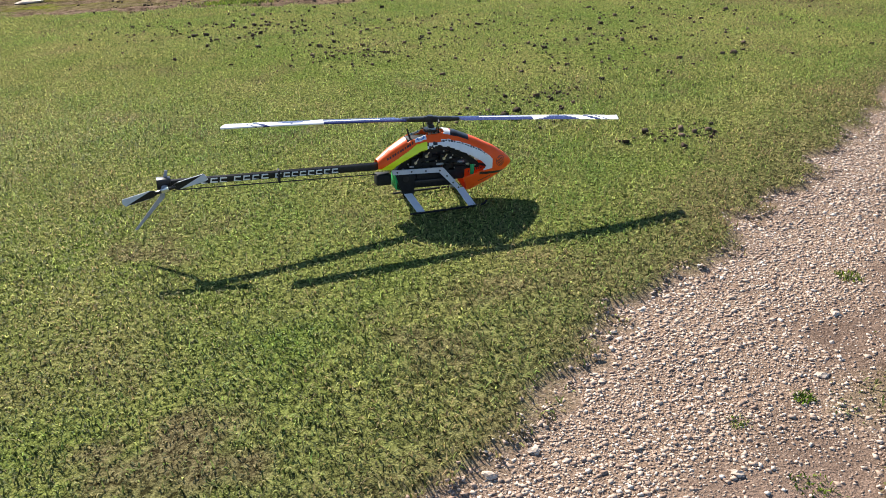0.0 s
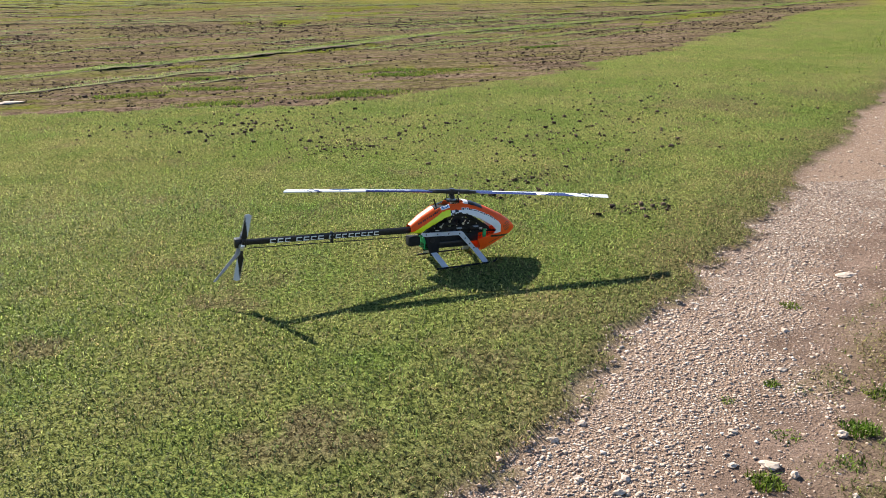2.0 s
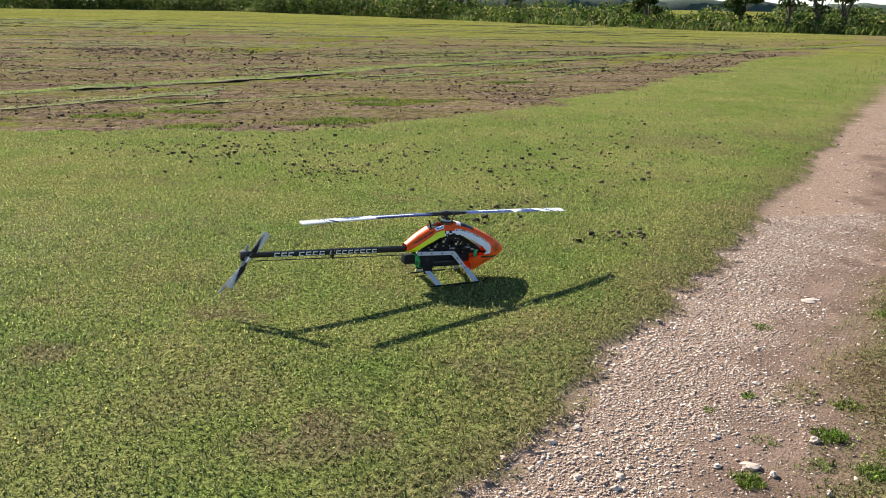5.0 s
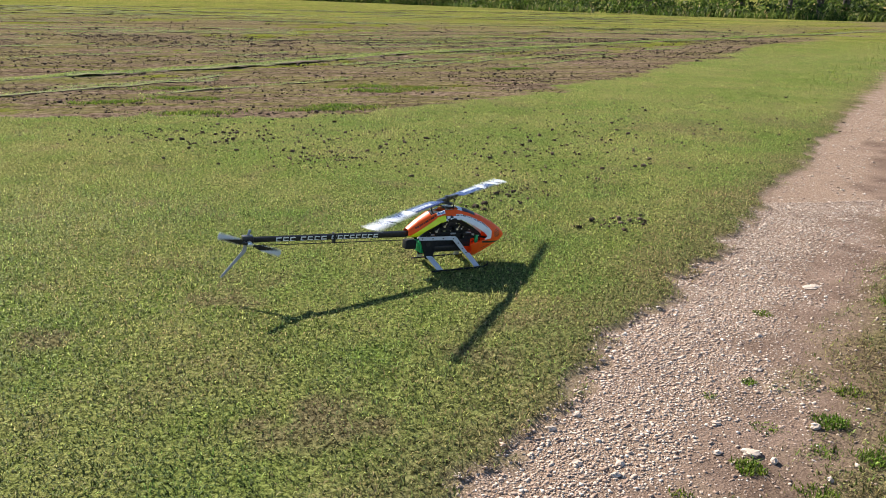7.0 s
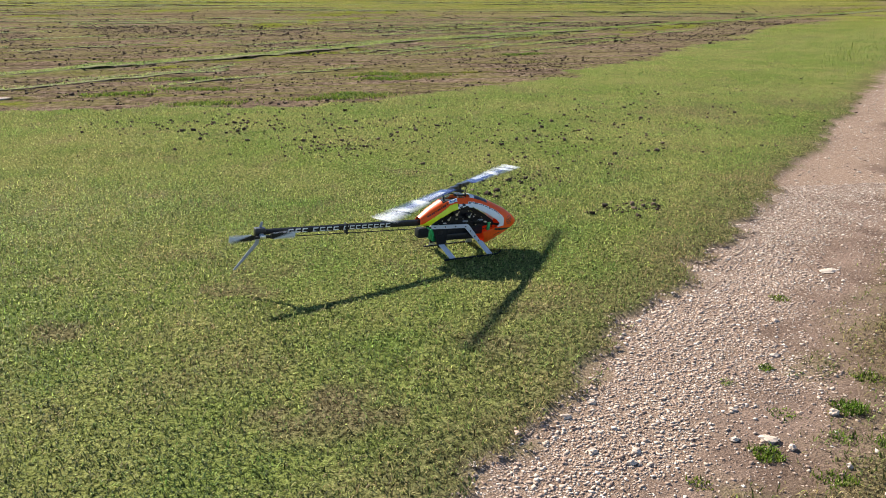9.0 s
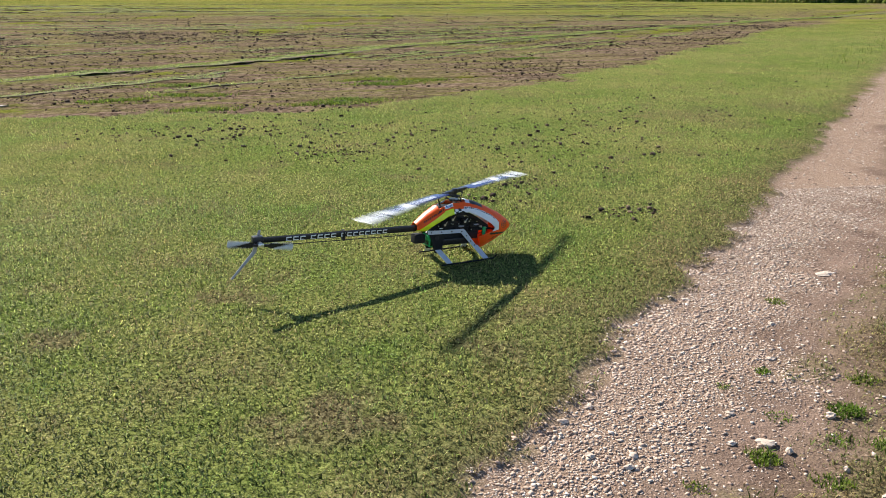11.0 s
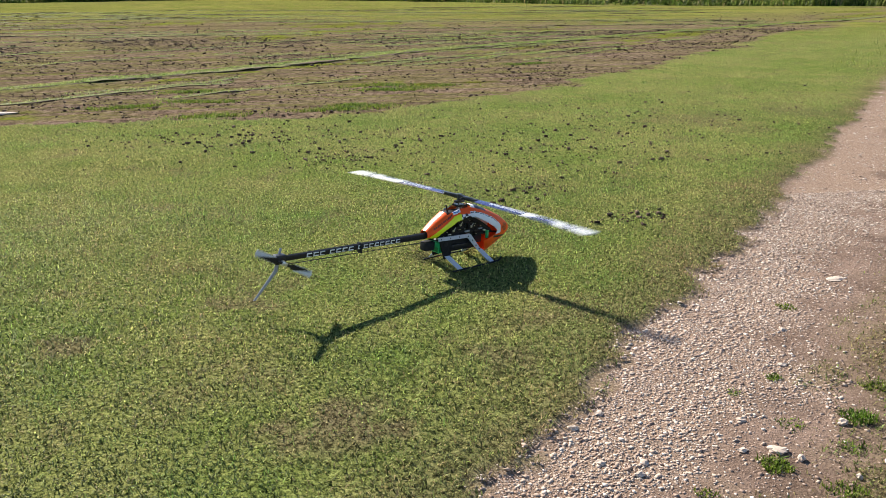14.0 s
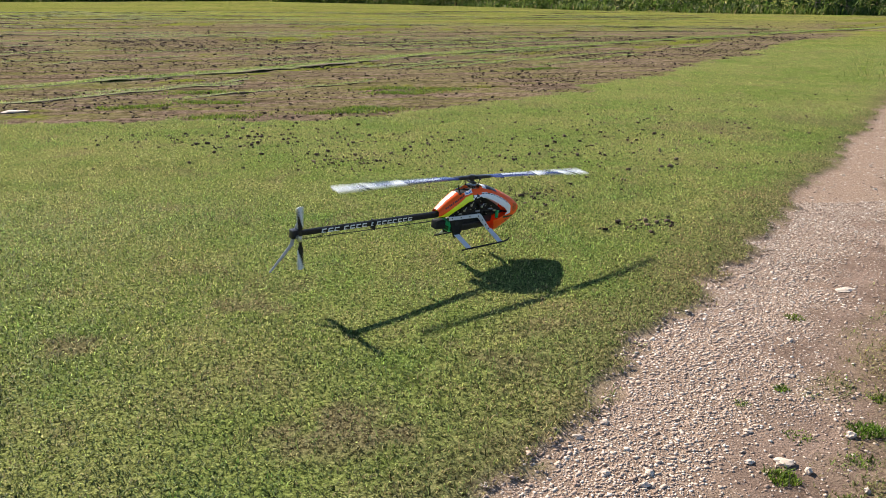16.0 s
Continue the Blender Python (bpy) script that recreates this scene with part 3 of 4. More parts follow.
def rough_grass():
    """Longer grass: green tongues at the field, and the tall fringe beside the track."""
    x2, y2 = scatter(20000, 4, 18, 7, 22, lambda x, y: np.clip(1 - np.abs(track_offset(x, y)[0] + 0.95 + 0.02 * y) / 0.55, 0, 1) * smooth(8, 11, y) * np.clip(0.35 + 0.6 * wobble(x, y, 1.1, 48), 0, 1))
    cx = np.array([-0.15, -0.5, -1.9, 0.9, 0.15, 0.35, -3.1, -2.5, -2.2, 3.2])
    cy = np.array([9.1, 8.8, 8.6, 10.9, 11.2, 10.6, 9.6, 10.9, 9.9, 14.0])
    k = rng.integers(0, len(cx), 9000)
    x3, y3 = cx[k] + rng.normal(0, 0.22, 9000), cy[k] + rng.normal(0, 0.07, 9000)
    x, y = np.concatenate([x2, x3]), np.concatenate([y2, y3])
    n = len(x)
    h = np.concatenate([rng.uniform(0.04, 0.14, len(x2)), rng.uniform(0.025, 0.05, len(x3))])
    blades("rough_grass", x, y, h, rng.uniform(0.007, 0.013, n), 0.9, [M_TUFT, M_REED], "longer rough green grass left standing", "grass", which=(rng.uniform(0, 1, n) < 0.35).astype(int))


rough_grass()


# ---- far edge: hedge, reeds, trees, low wooded hill ----
EDGE_X = [-120, -33, -11, 7.7, 17.9, 24.3, 33.6, 60, 120]
EDGE_Y = [90, 95, 104, 79, 58, 49.5, 44.5, 34, 20]


def leaf_cloud(name, centres, radii, count, leaf, mats, label, category, kind="stuff", parent=None):
    """A mass of small leaves round the given centres, with gaps and an uneven outline."""
    c, r = np.array(centres), np.array(radii)
    k = rng.choice(len(c), count, p=(r.prod(1) ** 0.67) / (r.prod(1) ** 0.67).sum())
    d = rng.normal(0, 1, (count, 3))
    d /= np.linalg.norm(d, axis=1)[:, None]
    d *= rng.uniform(0.55, 1.05, count)[:, None] ** 0.6
    p = c[k] + d * r[k]
    p[:, 2] = np.maximum(p[:, 2], 0.05)
    a = rng.normal(0, 1, (count, 3))
    a /= np.linalg.norm(a, axis=1)[:, None]
    b = np.cross(a, rng.normal(0, 1, (count, 3)))
    b /= np.linalg.norm(b, axis=1)[:, None] + 1e-6
    s = (leaf * rng.uniform(0.6, 1.4, count))[:, None]
    v = np.stack([p - a * s, p + b * s * 0.45, p + a * s, p - b * s * 0.45], 1).reshape(-1, 3)
    f = np.arange(count * 4).reshape(-1, 4)
    ob = mesh_object(name, v.tolist(), f.tolist(), mats, parent, index=rng.integers(0, len(mats), count))
    if parent is None:
        tagged(ob, label, category, kind=kind)
    return ob


def hedge():
    cs, rs = [], []
    for k in range(420):
        x = rng.uniform(-45, 50)
        y = float(np.interp(x, EDGE_X, EDGE_Y)) + rng.uniform(0.6, 7)
        far = y / 60
        h = rng.uniform(0.45, 1.0) * (1.35 if x < 12 else 0.72) * (0.7 + 0.3 * far)
        cs.append((x, y, h * 0.7))
        rs.append((h * rng.uniform(0.9, 1.8), h * 0.9, h))
    for k in range(420):
        x = rng.uniform(-60, 75)
        y = float(np.interp(x, EDGE_X, EDGE_Y)) + rng.uniform(8, 34)
        h = rng.uniform(0.6, 1.25) * (1.2 if x < 12 else 0.9)
        cs.append((x, y, h * 0.7))
        rs.append((h * rng.uniform(1.2, 2.4), h, h))
    leaf_cloud("hedge", cs, rs, 190000, 0.15, [M_LEAF, M_LEAF, M_LEAF_DARK], "dense overgrown green hedge along the field", "hedge")


hedge()


def reeds():
    x = rng.uniform(-40, 52, 30000)
    y = np.interp(x, EDGE_X, EDGE_Y) + rng.uniform(-0.3, 2.6, len(x)) ** 1.0
    k = rng.uniform(0, 1, len(x)) < np.clip(0.45 + 0.6 * wobble(x, y * 0, 0.35, 27), 0.03, 1)
    x, y = x[k], y[k]
    n = len(x)
    blades("reeds", x, y, rng.uniform(0.25, 0.8, n), rng.uniform(0.04, 0.09, n), 1.3, [M_REED, M_LEAF], "tall pale green reeds and weeds before the hedge", "reeds", pz=np.zeros(n), which=(rng.uniform(0, 1, n) < 0.3).astype(int))


reeds()


def tube(points, radii, sides=8):
    """A tapering round limb along the points."""
    V, F = [], []
    for i, (p, r) in enumerate(zip(points, radii)):
        q = points[min(i + 1, len(points) - 1)] - points[max(i - 1, 0)]
        q = q.normalized().to_track_quat("Z", "Y").to_matrix()
        V += [tuple(p + q @ Vector((r * math.cos(6.2832 * k / sides), r * math.sin(6.2832 * k / sides), 0))) for k in range(sides)]
        if i:
            o = (i - 1) * sides
            F += [(o + k, o + (k + 1) % sides, o + sides + (k + 1) % sides, o + sides + k) for k in range(sides)]
    F += [tuple(range(sides))[::-1], tuple(range(len(V) - sides, len(V)))]
    return V, F


def merge(lists):
    V, F = [], []
    for v, f in lists:
        o = len(V)
        V += v
        F += [tuple(i + o for i in q) for q in f]
    return V, F


def tree(x, y, height, width, leaves, seed, bare, label):
    r = random.Random(seed)
    root = new("tree")
    root.location = (x, y, 0)
    limbs, tips = [], []
    for stem in range(r.choice((2, 3, 3))):
        a = r.uniform(0, 6.28)
        lean = Vector((math.cos(a), math.sin(a), 0)) * r.uniform(0.05, 0.22) * height
        pts = [Vector((0.1 * stem, 0, -0.05)) + lean * (t ** 1.4) + Vector((r.uniform(-0.08, 0.08), r.uniform(-0.08, 0.08), height * 0.8 * t)) for t in (0, 0.25, 0.5, 0.75, 1)]
        limbs.append(tube(pts, [0.12 * height / 6, 0.1 * height / 6, 0.075 * height / 6, 0.05 * height / 6, 0.02]))
        for b in range(7):
            s = pts[r.choice((1, 2, 3, 4))]
            a2 = r.uniform(0, 6.28)
            e = s + Vector((math.cos(a2) * width * r.uniform(0.4, 1.0), math.sin(a2) * width * r.uniform(0.4, 1.0), height * r.uniform(0.06, 0.28)))
            limbs.append(tube([s, s.lerp(e, 0.5) + Vector((0, 0, 0.1)), e], [0.045 * height / 6, 0.03 * height / 6, 0.01], 5))
            tips.append(e)
    v, f = merge(limbs)
    mesh_object("trunk", v, f, [M_BARK], root)
    cs = [tuple(t) for t in tips] + [tuple(t.lerp(Vector((0, 0, height * 0.6)), 0.45)) for t in tips]
    rs = [(r.uniform(0.3, 0.62) * width * 0.6, r.uniform(0.3, 0.62) * width * 0.6, r.uniform(0.2, 0.45) * width * 0.6) for t in cs]
    leaf_cloud("crown", cs, rs, leaves, 0.13, [M_LEAF_DARK, M_LEAF_DARK, M_LEAF], "", "", parent=root)
    tagged(root, label, "tree", group="trees behind the field")


for n, (x, y, h, w, lv, lb) in enumerate([
    (23.8, 56, 4.2, 1.1, 3000, "slender bushy tree with open crown behind the hedge"),
    (29.0, 52, 4.8, 1.9, 11000, "broad dense dark green tree behind the field"),
    (31.9, 51, 5.6, 1.1, 1800, "thin open tree with bare stems behind the field"),
    (33.6, 50, 5.4, 1.2, 1800, "thin open tree with bare stems behind the field"),
    (35.0, 49.5, 5.0, 1.0, 1400, "thin open tree with bare stems behind the field"),
    (17.8, 70, 4.6, 1.7, 4500, "bushy tree with open crown behind the hedge"),
    (11.4, 85, 5.0, 2.2, 6500, "round dense tree in the hedge"),
    (6.5, 92, 4.6, 2.4, 7000, "round dense tree in the hedge"),
    (38.5, 48, 4.5, 1.8, 5000, "bushy green tree behind the field"),
    (2.0, 98, 5.6, 2.8, 8000, "round dense tree in the hedge"),
    (-4.0, 104, 6.0, 3.0, 8000, "round dense tree in the hedge"),
    (14.5, 80, 4.6, 1.9, 5000, "bushy tree with open crown behind the hedge"),
]):
    tree(x, y, h, w, lv, 60 + n, n in (2, 3), lb)


def far_hill():
    n = 160
    x = np.linspace(-700, 1000, n)
    top = 7 + 4 * wobble(x, x * 0, 0.006, 33) + 2.5 * wobble(x, x * 0, 0.06, 34) + 1.2 * wobble(x, x * 0, 0.3, 35)
    V, F = [], []
    for i in range(n):
        yy = 520 - 0.12 * x[i]
        V += [(x[i], yy, -1), (x[i], yy + 6, max(3, top[i]) * 0.75), (x[i], yy + 25, max(4, top[i])), (x[i], yy + 90, -1)]
        if i:
            o = (i - 1) * 4
            F += [(o + k, o + 4 + k, o + 5 + k, o + 1 + k) for k in range(3)]
    ob = mesh_object("backdrop", V, F, [M_HILL], smooth_shade=True)
    tagged(ob, "low wooded rise on the horizon", "woods", kind="structure")


far_hill()


# ---- the model helicopter; x to its nose, z up, the mast over its origin ----
def part(name, bm, mat, parent, label="", flat=False):
    me = bpy.data.meshes.new(name)
    bm.normal_update()
    bm.to_mesh(me)
    bm.free()
    for m in (mat if isinstance(mat, list) else [mat]):
        me.materials.append(m)
    if not flat:
        me.polygons.foreach_set("use_smooth", np.ones(len(me.polygons), dtype=bool))
        me.set_sharp_from_angle(angle=radians(35))
    ob = new(name, me)
    ob.parent = parent
    return tagged(ob, label)


def block(bm, x0, x1, y0, y1, z0, z1, bevel=0.0015):
    r = bmesh.ops.create_cube(bm, size=1)
    for v in r["verts"]:
        v.co = Vector(((x0 + x1) / 2 + v.co.x * (x1 - x0), (y0 + y1) / 2 + v.co.y * (y1 - y0), (z0 + z1) / 2 + v.co.z * (z1 - z0)))
    if bevel:
        e = list({e for v in r["verts"] for e in v.link_edges})
        bmesh.ops.bevel(bm, geom=e, offset=bevel, segments=2, affect="EDGES", profile=0.5)
    return bm


def rod(bm, a, b, r, r2=None, sides=12):
    a, b = Vector(a), Vector(b)
    q = (b - a).to_track_quat("Z", "Y").to_matrix().to_4x4()
    bmesh.ops.create_cone(bm, cap_ends=True, segments=sides, radius1=r, radius2=r if r2 is None else r2, depth=(b - a).length, matrix=Matrix.Translation((a + b) / 2) @ q)
    return bm


def plate(bm, outline, y, thick):
    """A flat plate cut to the outline (x, z), standing across y."""
    a = [bm.verts.new((x, y - thick / 2, z)) for x, z in outline]
    b = [bm.verts.new((x, y + thick / 2, z)) for x, z in outline]
    n = len(outline)
    bm.faces.new(a)
    bm.faces.new(b[::-1])
    for i in range(n):
        bm.faces.new((a[(i + 1) % n], a[i], b[i], b[(i + 1) % n]))
    bmesh.ops.recalc_face_normals(bm, faces=bm.faces)
    return bm


def inside(x, z, poly):
    c, n = False, len(poly)
    for i in range(n):
        (x1, z1), (x2, z2) = poly[i], poly[i - 1]
        if (z1 > z) != (z2 > z) and x < (x2 - x1) * (z - z1) / (z2 - z1) + x1:
            c = not c
    return c


TOP = ([-0.222, -0.17, -0.095, -0.03, 0.043, 0.108, 0.192, 0.278, 0.33, 0.355, 0.366], [0.207, 0.25, 0.298, 0.317, 0.322, 0.309, 0.275, 0.234, 0.2, 0.178, 0.16])
LOW = ([-0.222, -0.15, -0.08, 0.0, 0.1, 0.15, 0.18, 0.23, 0.28, 0.33, 0.355, 0.366], [0.166, 0.16, 0.13, 0.09, 0.06, 0.05, 0.052, 0.075, 0.098, 0.124, 0.142, 0.156])
WIDE = ([-0.222, -0.17, -0.1, -0.02, 0.08, 0.16, 0.24, 0.3, 0.34, 0.358, 0.366], [0.03, 0.045, 0.062, 0.074, 0.078, 0.074, 0.06, 0.042, 0.024, 0.012, 0.004])
CUT = [(-0.165, 0.172), (-0.15, 0.19), (-0.128, 0.207), (-0.06, 0.247), (0.009, 0.268), (0.06, 0.262), (0.123, 0.236), (0.207, 0.19), (0.232, 0.166), (0.215, 0.15), (0.125, 0.128), (0.16, 0.052), (0.16, 0.0), (-0.165, 0.0)]


def canopy(parent):
    nx, na = 360, 170
    bm = bmesh.new()
    rows = []
    for i in range(nx + 1):
        x = -0.222 + 0.588 * i / nx
        zt, zb, w = np.interp(x, *TOP), np.interp(x, *LOW), np.interp(x, *WIDE)
        zc, row = zb + 0.45 * (zt - zb), []
        for k in range(na):
            a = 2 * math.pi * k / na
            c, s = math.cos(a), math.sin(a)
            h = (zt - zc) if s > 0 else (zc - zb)
            row.append(bm.verts.new((x, w * math.copysign(abs(c) ** 0.8, c), zc + h * math.copysign(abs(s) ** 0.9, s))))
        rows.append(row)
    names = [M_ORANGE, M_YELLOW, M_WHITE, M_BLACK, M_BLUE]

    def paint(x, y, z):
        zt = np.interp(x, *TOP)
        if z > zt - 0.02 and abs(y) < 0.007 and x < -0.1:
            return 2
        if abs(y) < 0.042 and z > zt - 0.018 and 0.085 < x + 0.3 * abs(y) < 0.165:
            return 3
        if abs(y) < 0.04 and z > zt - 0.012 and 0.045 < x <= 0.08:
            return 2
        u = (x + 0.075) / 0.045
        if 0 < u < 1 and 0.281 + 0.012 * u < z < 0.303 + 0.012 * u:
            e = ((u - 0.5) / 0.38) ** 2 + ((z - 0.292 - 0.012 * u) / 0.0075) ** 2
            return 4 if 0.35 < e < 1 else 2
        q = (x - 0.302) ** 2 + (z - 0.176) ** 2
        if q < 0.022 ** 2:
            if q > 0.0195 ** 2:
                return 3
            return 3 if math.sin((z * 1.0 - (x - 0.3) * 0.45) * 560) > 0.1 and q < 0.017 ** 2 else 0
        if x > 0.2 and abs(z - (0.138 - 0.1 * (x - 0.2))) < 0.0055:
            return 3
        line = np.interp(x, [-0.21, -0.07, -0.03], [0.176, 0.276, 0.285])
        if x < -0.03 and z < line:
            return 1
        if -0.04 < x < 0.03 and z < 0.283:
            return 3 if (int((x + 0.04) / 0.0175) + int((z - 0.2) / 0.014)) % 2 else 2
        top = np.interp(x, [0.0, 0.06, 0.12, 0.2, 0.245, 0.27], [0.29, 0.29, 0.274, 0.24, 0.208, 0.18])
        if 0.03 <= x < 0.262 and z < top and z > 0.15:
            return 3 if top - z < 0.0075 and top - z > 0.002 and math.sin(x * 520) + 0.6 * math.sin(x * 190) > -0.4 and x < 0.23 else 2
        mid = np.interp(x, [-0.2, -0.06], [0.205, 0.292])
        if -0.19 < x < -0.08 and abs(z - mid - 0.004) < 0.0042 and math.sin(x * 640) + 0.5 * math.sin(x * 230) > -0.35:
            return 3
        if 0.2 < x < 0.26 and abs(z - 0.103 - 0.3 * (x - 0.2)) < 0.003 and math.sin(x * 700) > -0.4:
            return 3
        return 0
    for i in range(nx):
        for k in range(na):
            q = (rows[i][k], rows[i][(k + 1) % na], rows[i + 1][(k + 1) % na], rows[i + 1][k])
            c = sum((v.co for v in q), Vector()) / 4
            if inside(c.x, c.z, CUT) or (-0.105 < c.x < 0.05 and abs(c.y) < 0.036 and c.z > 0.27):
                continue
            f = bm.faces.new(q)
            f.material_index = paint(c.x, c.y, c.z)
    bmesh.ops.delete(bm, geom=[v for v in bm.verts if not v.link_faces], context="VERTS")
    bmesh.ops.recalc_face_normals(bm, faces=bm.faces)
    ob = part("canopy", bm, names, parent, "orange, yellow and white painted canopy with black lettering bars")
    m = ob.modifiers.new("shell", "SOLIDIFY")
    m.thickness = 0.0015
    return ob


def helicopter():
    heli = new("model_helicopter")
    tagged(heli, "orange and yellow radio-controlled model helicopter with black tail boom", "model helicopter")
    canopy(heli)
    # inner frame and drive
    for y in (-0.032, 0.032):
        bm = bmesh.new()
        for strut in ([(-0.16, 0.15), (-0.12, 0.205), (-0.05, 0.25), (0.01, 0.262), (0.07, 0.255), (0.065, 0.238), (0.01, 0.244), (-0.045, 0.232), (-0.1, 0.192), (-0.128, 0.152)],
                      [(0.07, 0.255), (0.13, 0.225), (0.2, 0.18), (0.215, 0.155), (0.195, 0.15), (0.18, 0.17), (0.12, 0.208), (0.065, 0.238)],
                      [(-0.06, 0.15), (-0.045, 0.15), (-0.01, 0.243), (-0.028, 0.24)], [(0.05, 0.14), (0.066, 0.14), (0.1, 0.222), (0.085, 0.232)],
                      [(-0.11, 0.185), (-0.09, 0.172), (0.12, 0.185), (0.12, 0.2)], [(0.1, 0.15), (0.2, 0.153), (0.195, 0.165), (0.1, 0.163)]):
            plate(bm, strut, y, 0.003)
        part("side_frame", bm, M_PLASTIC, heli, "black carbon side frame with openings", flat=True)
    part("inner_tray", plate(bmesh.new(), [(-0.15, 0.15), (-0.11, 0.195), (-0.05, 0.238), (0.01, 0.25), (0.12, 0.21), (0.2, 0.168), (0.2, 0.155), (0.1, 0.12), (-0.1, 0.12)], 0.0, 0.02), M_BLACK, heli, flat=True)
    for y in (-1, 1):
        for x, z, w, h in ((-0.085, 0.178, 0.02, 0.006), (-0.02, 0.2, 0.012, 0.012), (0.035, 0.182, 0.03, 0.008), (0.075, 0.205, 0.022, 0.006), (0.125, 0.185, 0.03, 0.007), (0.155, 0.172, 0.016, 0.01)):
            part("fitting", block(bmesh.new(), x - w / 2, x + w / 2, y * 0.036 - 0.004, y * 0.036 + 0.004, z - h / 2, z + h / 2, 0.001), M_METAL if w < 0.025 else M_FIN, heli, "small bright metal fitting")
        for a, b in (((-0.1, 0.18), (0.02, 0.225)), ((0.0, 0.21), (0.13, 0.175)), ((0.06, 0.22), (0.18, 0.16))):
            v, f = tube([Vector((a[0], y * 0.036, a[1])), Vector(((a[0] + b[0]) / 2, y * 0.042, (a[1] + b[1]) / 2 - 0.012)), Vector((b[0], y * 0.036, b[1]))], [0.0018] * 3, 6)
            tagged(mesh_object("cable", v, f, [M_RUBBER], heli, True), "thin black cable")
    bm = bmesh.new()
    rod(bm, (0.03, 0, 0.16), (0.03, 0, 0.2), 0.03, sides=28)
    rod(bm, (0.03, 0, 0.2), (0.03, 0, 0.235), 0.006)
    part("motor", bm, M_DARK_METAL, heli, "black finned electric motor")
    bm = bmesh.new()
    rod(bm, (-0.02, 0, 0.205), (-0.02, 0, 0.217), 0.055, sides=48)
    part("main_pulley", bm, M_PLASTIC, heli)
    part("battery", block(bmesh.new(), -0.06, 0.15, -0.026, 0.026, 0.105, 0.148, 0.004), M_PLASTIC, heli, "black wrapped battery pack")
    part("speed_controller", block(bmesh.new(), 0.1, 0.19, -0.024, 0.024, 0.155, 0.19, 0.004), M_DARK_METAL, heli)
    for y in (-1, 1):
        part("green_bracket", block(bmesh.new(), 0.168, 0.184, y * 0.04 - 0.005, y * 0.04 + 0.005, 0.128, 0.17, 0.001), M_GREEN, heli, "bright green bracket")
        for x, z in ((-0.075, 0.2), (-0.03, 0.225), (0.045, 0.21)):
            servo = part("servo", block(bmesh.new(), x - 0.012, x + 0.026, y * 0.042 - 0.009, y * 0.042 + 0.009, z - 0.016, z + 0.014, 0.0015), M_PLASTIC, heli, "black servo")
            bm = bmesh.new()
            rod(bm, (x, y * 0.05, z), (x, y * 0.058, z), 0.006)
            rod(bm, (x, y * 0.057, z), (x + 0.012, y * 0.057, z + 0.018), 0.0022, sides=6)
            part("servo_arm", bm, M_METAL, servo, "bright metal servo arm")
        for x, z in ((-0.1, 0.19), (-0.06, 0.235), (0.0, 0.25), (0.05, 0.235), (0.09, 0.215), (0.13, 0.2), (0.02, 0.195), (0.1, 0.16), (0.19, 0.165), (-0.12, 0.17)):
            bm = bmesh.new()
            rod(bm, (x, y * 0.033, z), (x, y * 0.0375, z), 0.0032, 0.0026, 8)
            part("screw", bm, M_METAL, heli)
    # white plates, black uprights and legs on both sides
    ell = [(-0.172, 0.174), (0.041, 0.171), (0.052, 0.163), (0.133, 0.07), (0.108, 0.07), (0.028, 0.151), (-0.166, 0.155)]
    for y in (-1, 1):
        sp = part("side_plate", plate(bmesh.new(), ell, y * 0.05, 0.006), M_SILVER, heli, "white angled side plate with dark bolts", flat=True)
        for x, z in ((-0.15, 0.1645), (-0.09, 0.1635), (-0.03, 0.162), (0.03, 0.159), (0.062, 0.133), (0.09, 0.102), (0.115, 0.079)):
            bm = bmesh.new()
            rod(bm, (x, y * 0.0525, z), (x, y * 0.0548, z), 0.0036, sides=10)
            part("bolt", bm, M_BLACK, sp)
        part("upright", plate(bmesh.new(), [(-0.155, 0.152), (-0.07, 0.148), (-0.078, 0.055), (-0.118, 0.052)], y * 0.044, 0.008), M_PLASTIC, heli, "black rear upright", flat=True)
        bm = bmesh.new()
        rod(bm, (-0.112, y * 0.048, 0.132), (-0.112, y * 0.0486, 0.132), 0.013, sides=24)
        part("badge", bm, M_DARK_METAL, heli)
        for x0, x1, zt in ((-0.102, -0.068, 0.066), (0.122, 0.158, 0.073)):
            bm = bmesh.new()
            w, th = 0.017, 0.004
            a = [(x0 - w, y * 0.046, zt), (x0 + w, y * 0.046, zt), (x1 + w, y * 0.118, 0.012), (x1 - w, y * 0.118, 0.012)]
            lo = [bm.verts.new(p) for p in a]
            hi = [bm.verts.new((p[0], p[1] + y * th * 0.7, p[2] + th)) for p in a]
            bm.faces.new(lo[::-1])
            bm.faces.new(hi)
            for i in range(4):
                bm.faces.new((lo[i], lo[(i + 1) % 4], hi[(i + 1) % 4], hi[i]))
            bmesh.ops.recalc_face_normals(bm, faces=bm.faces)
            bmesh.ops.bevel(bm, geom=list(bm.edges), offset=0.0012, segments=2, affect="EDGES")
            part("leg", bm, M_SILVER, heli, "white flat landing leg")
        pts = [Vector((x, y * 0.12, z)) for x, z in ((-0.115, 0.008), (0.0, 0.012), (0.12, 0.016), (0.19, 0.019), (0.208, 0.026), (0.216, 0.038))]
        v, f = tube(pts, [0.0042] * 6, 10)
        sk = mesh_object("skid", v, f, [M_PLASTIC], heli, True)
        tagged(sk, "thin black skid tube")
    part("rear_box", block(bmesh.new(), -0.226, -0.165, -0.024, 0.024, 0.102, 0.148, 0.006), M_PLASTIC, heli, "black rear equipment box")
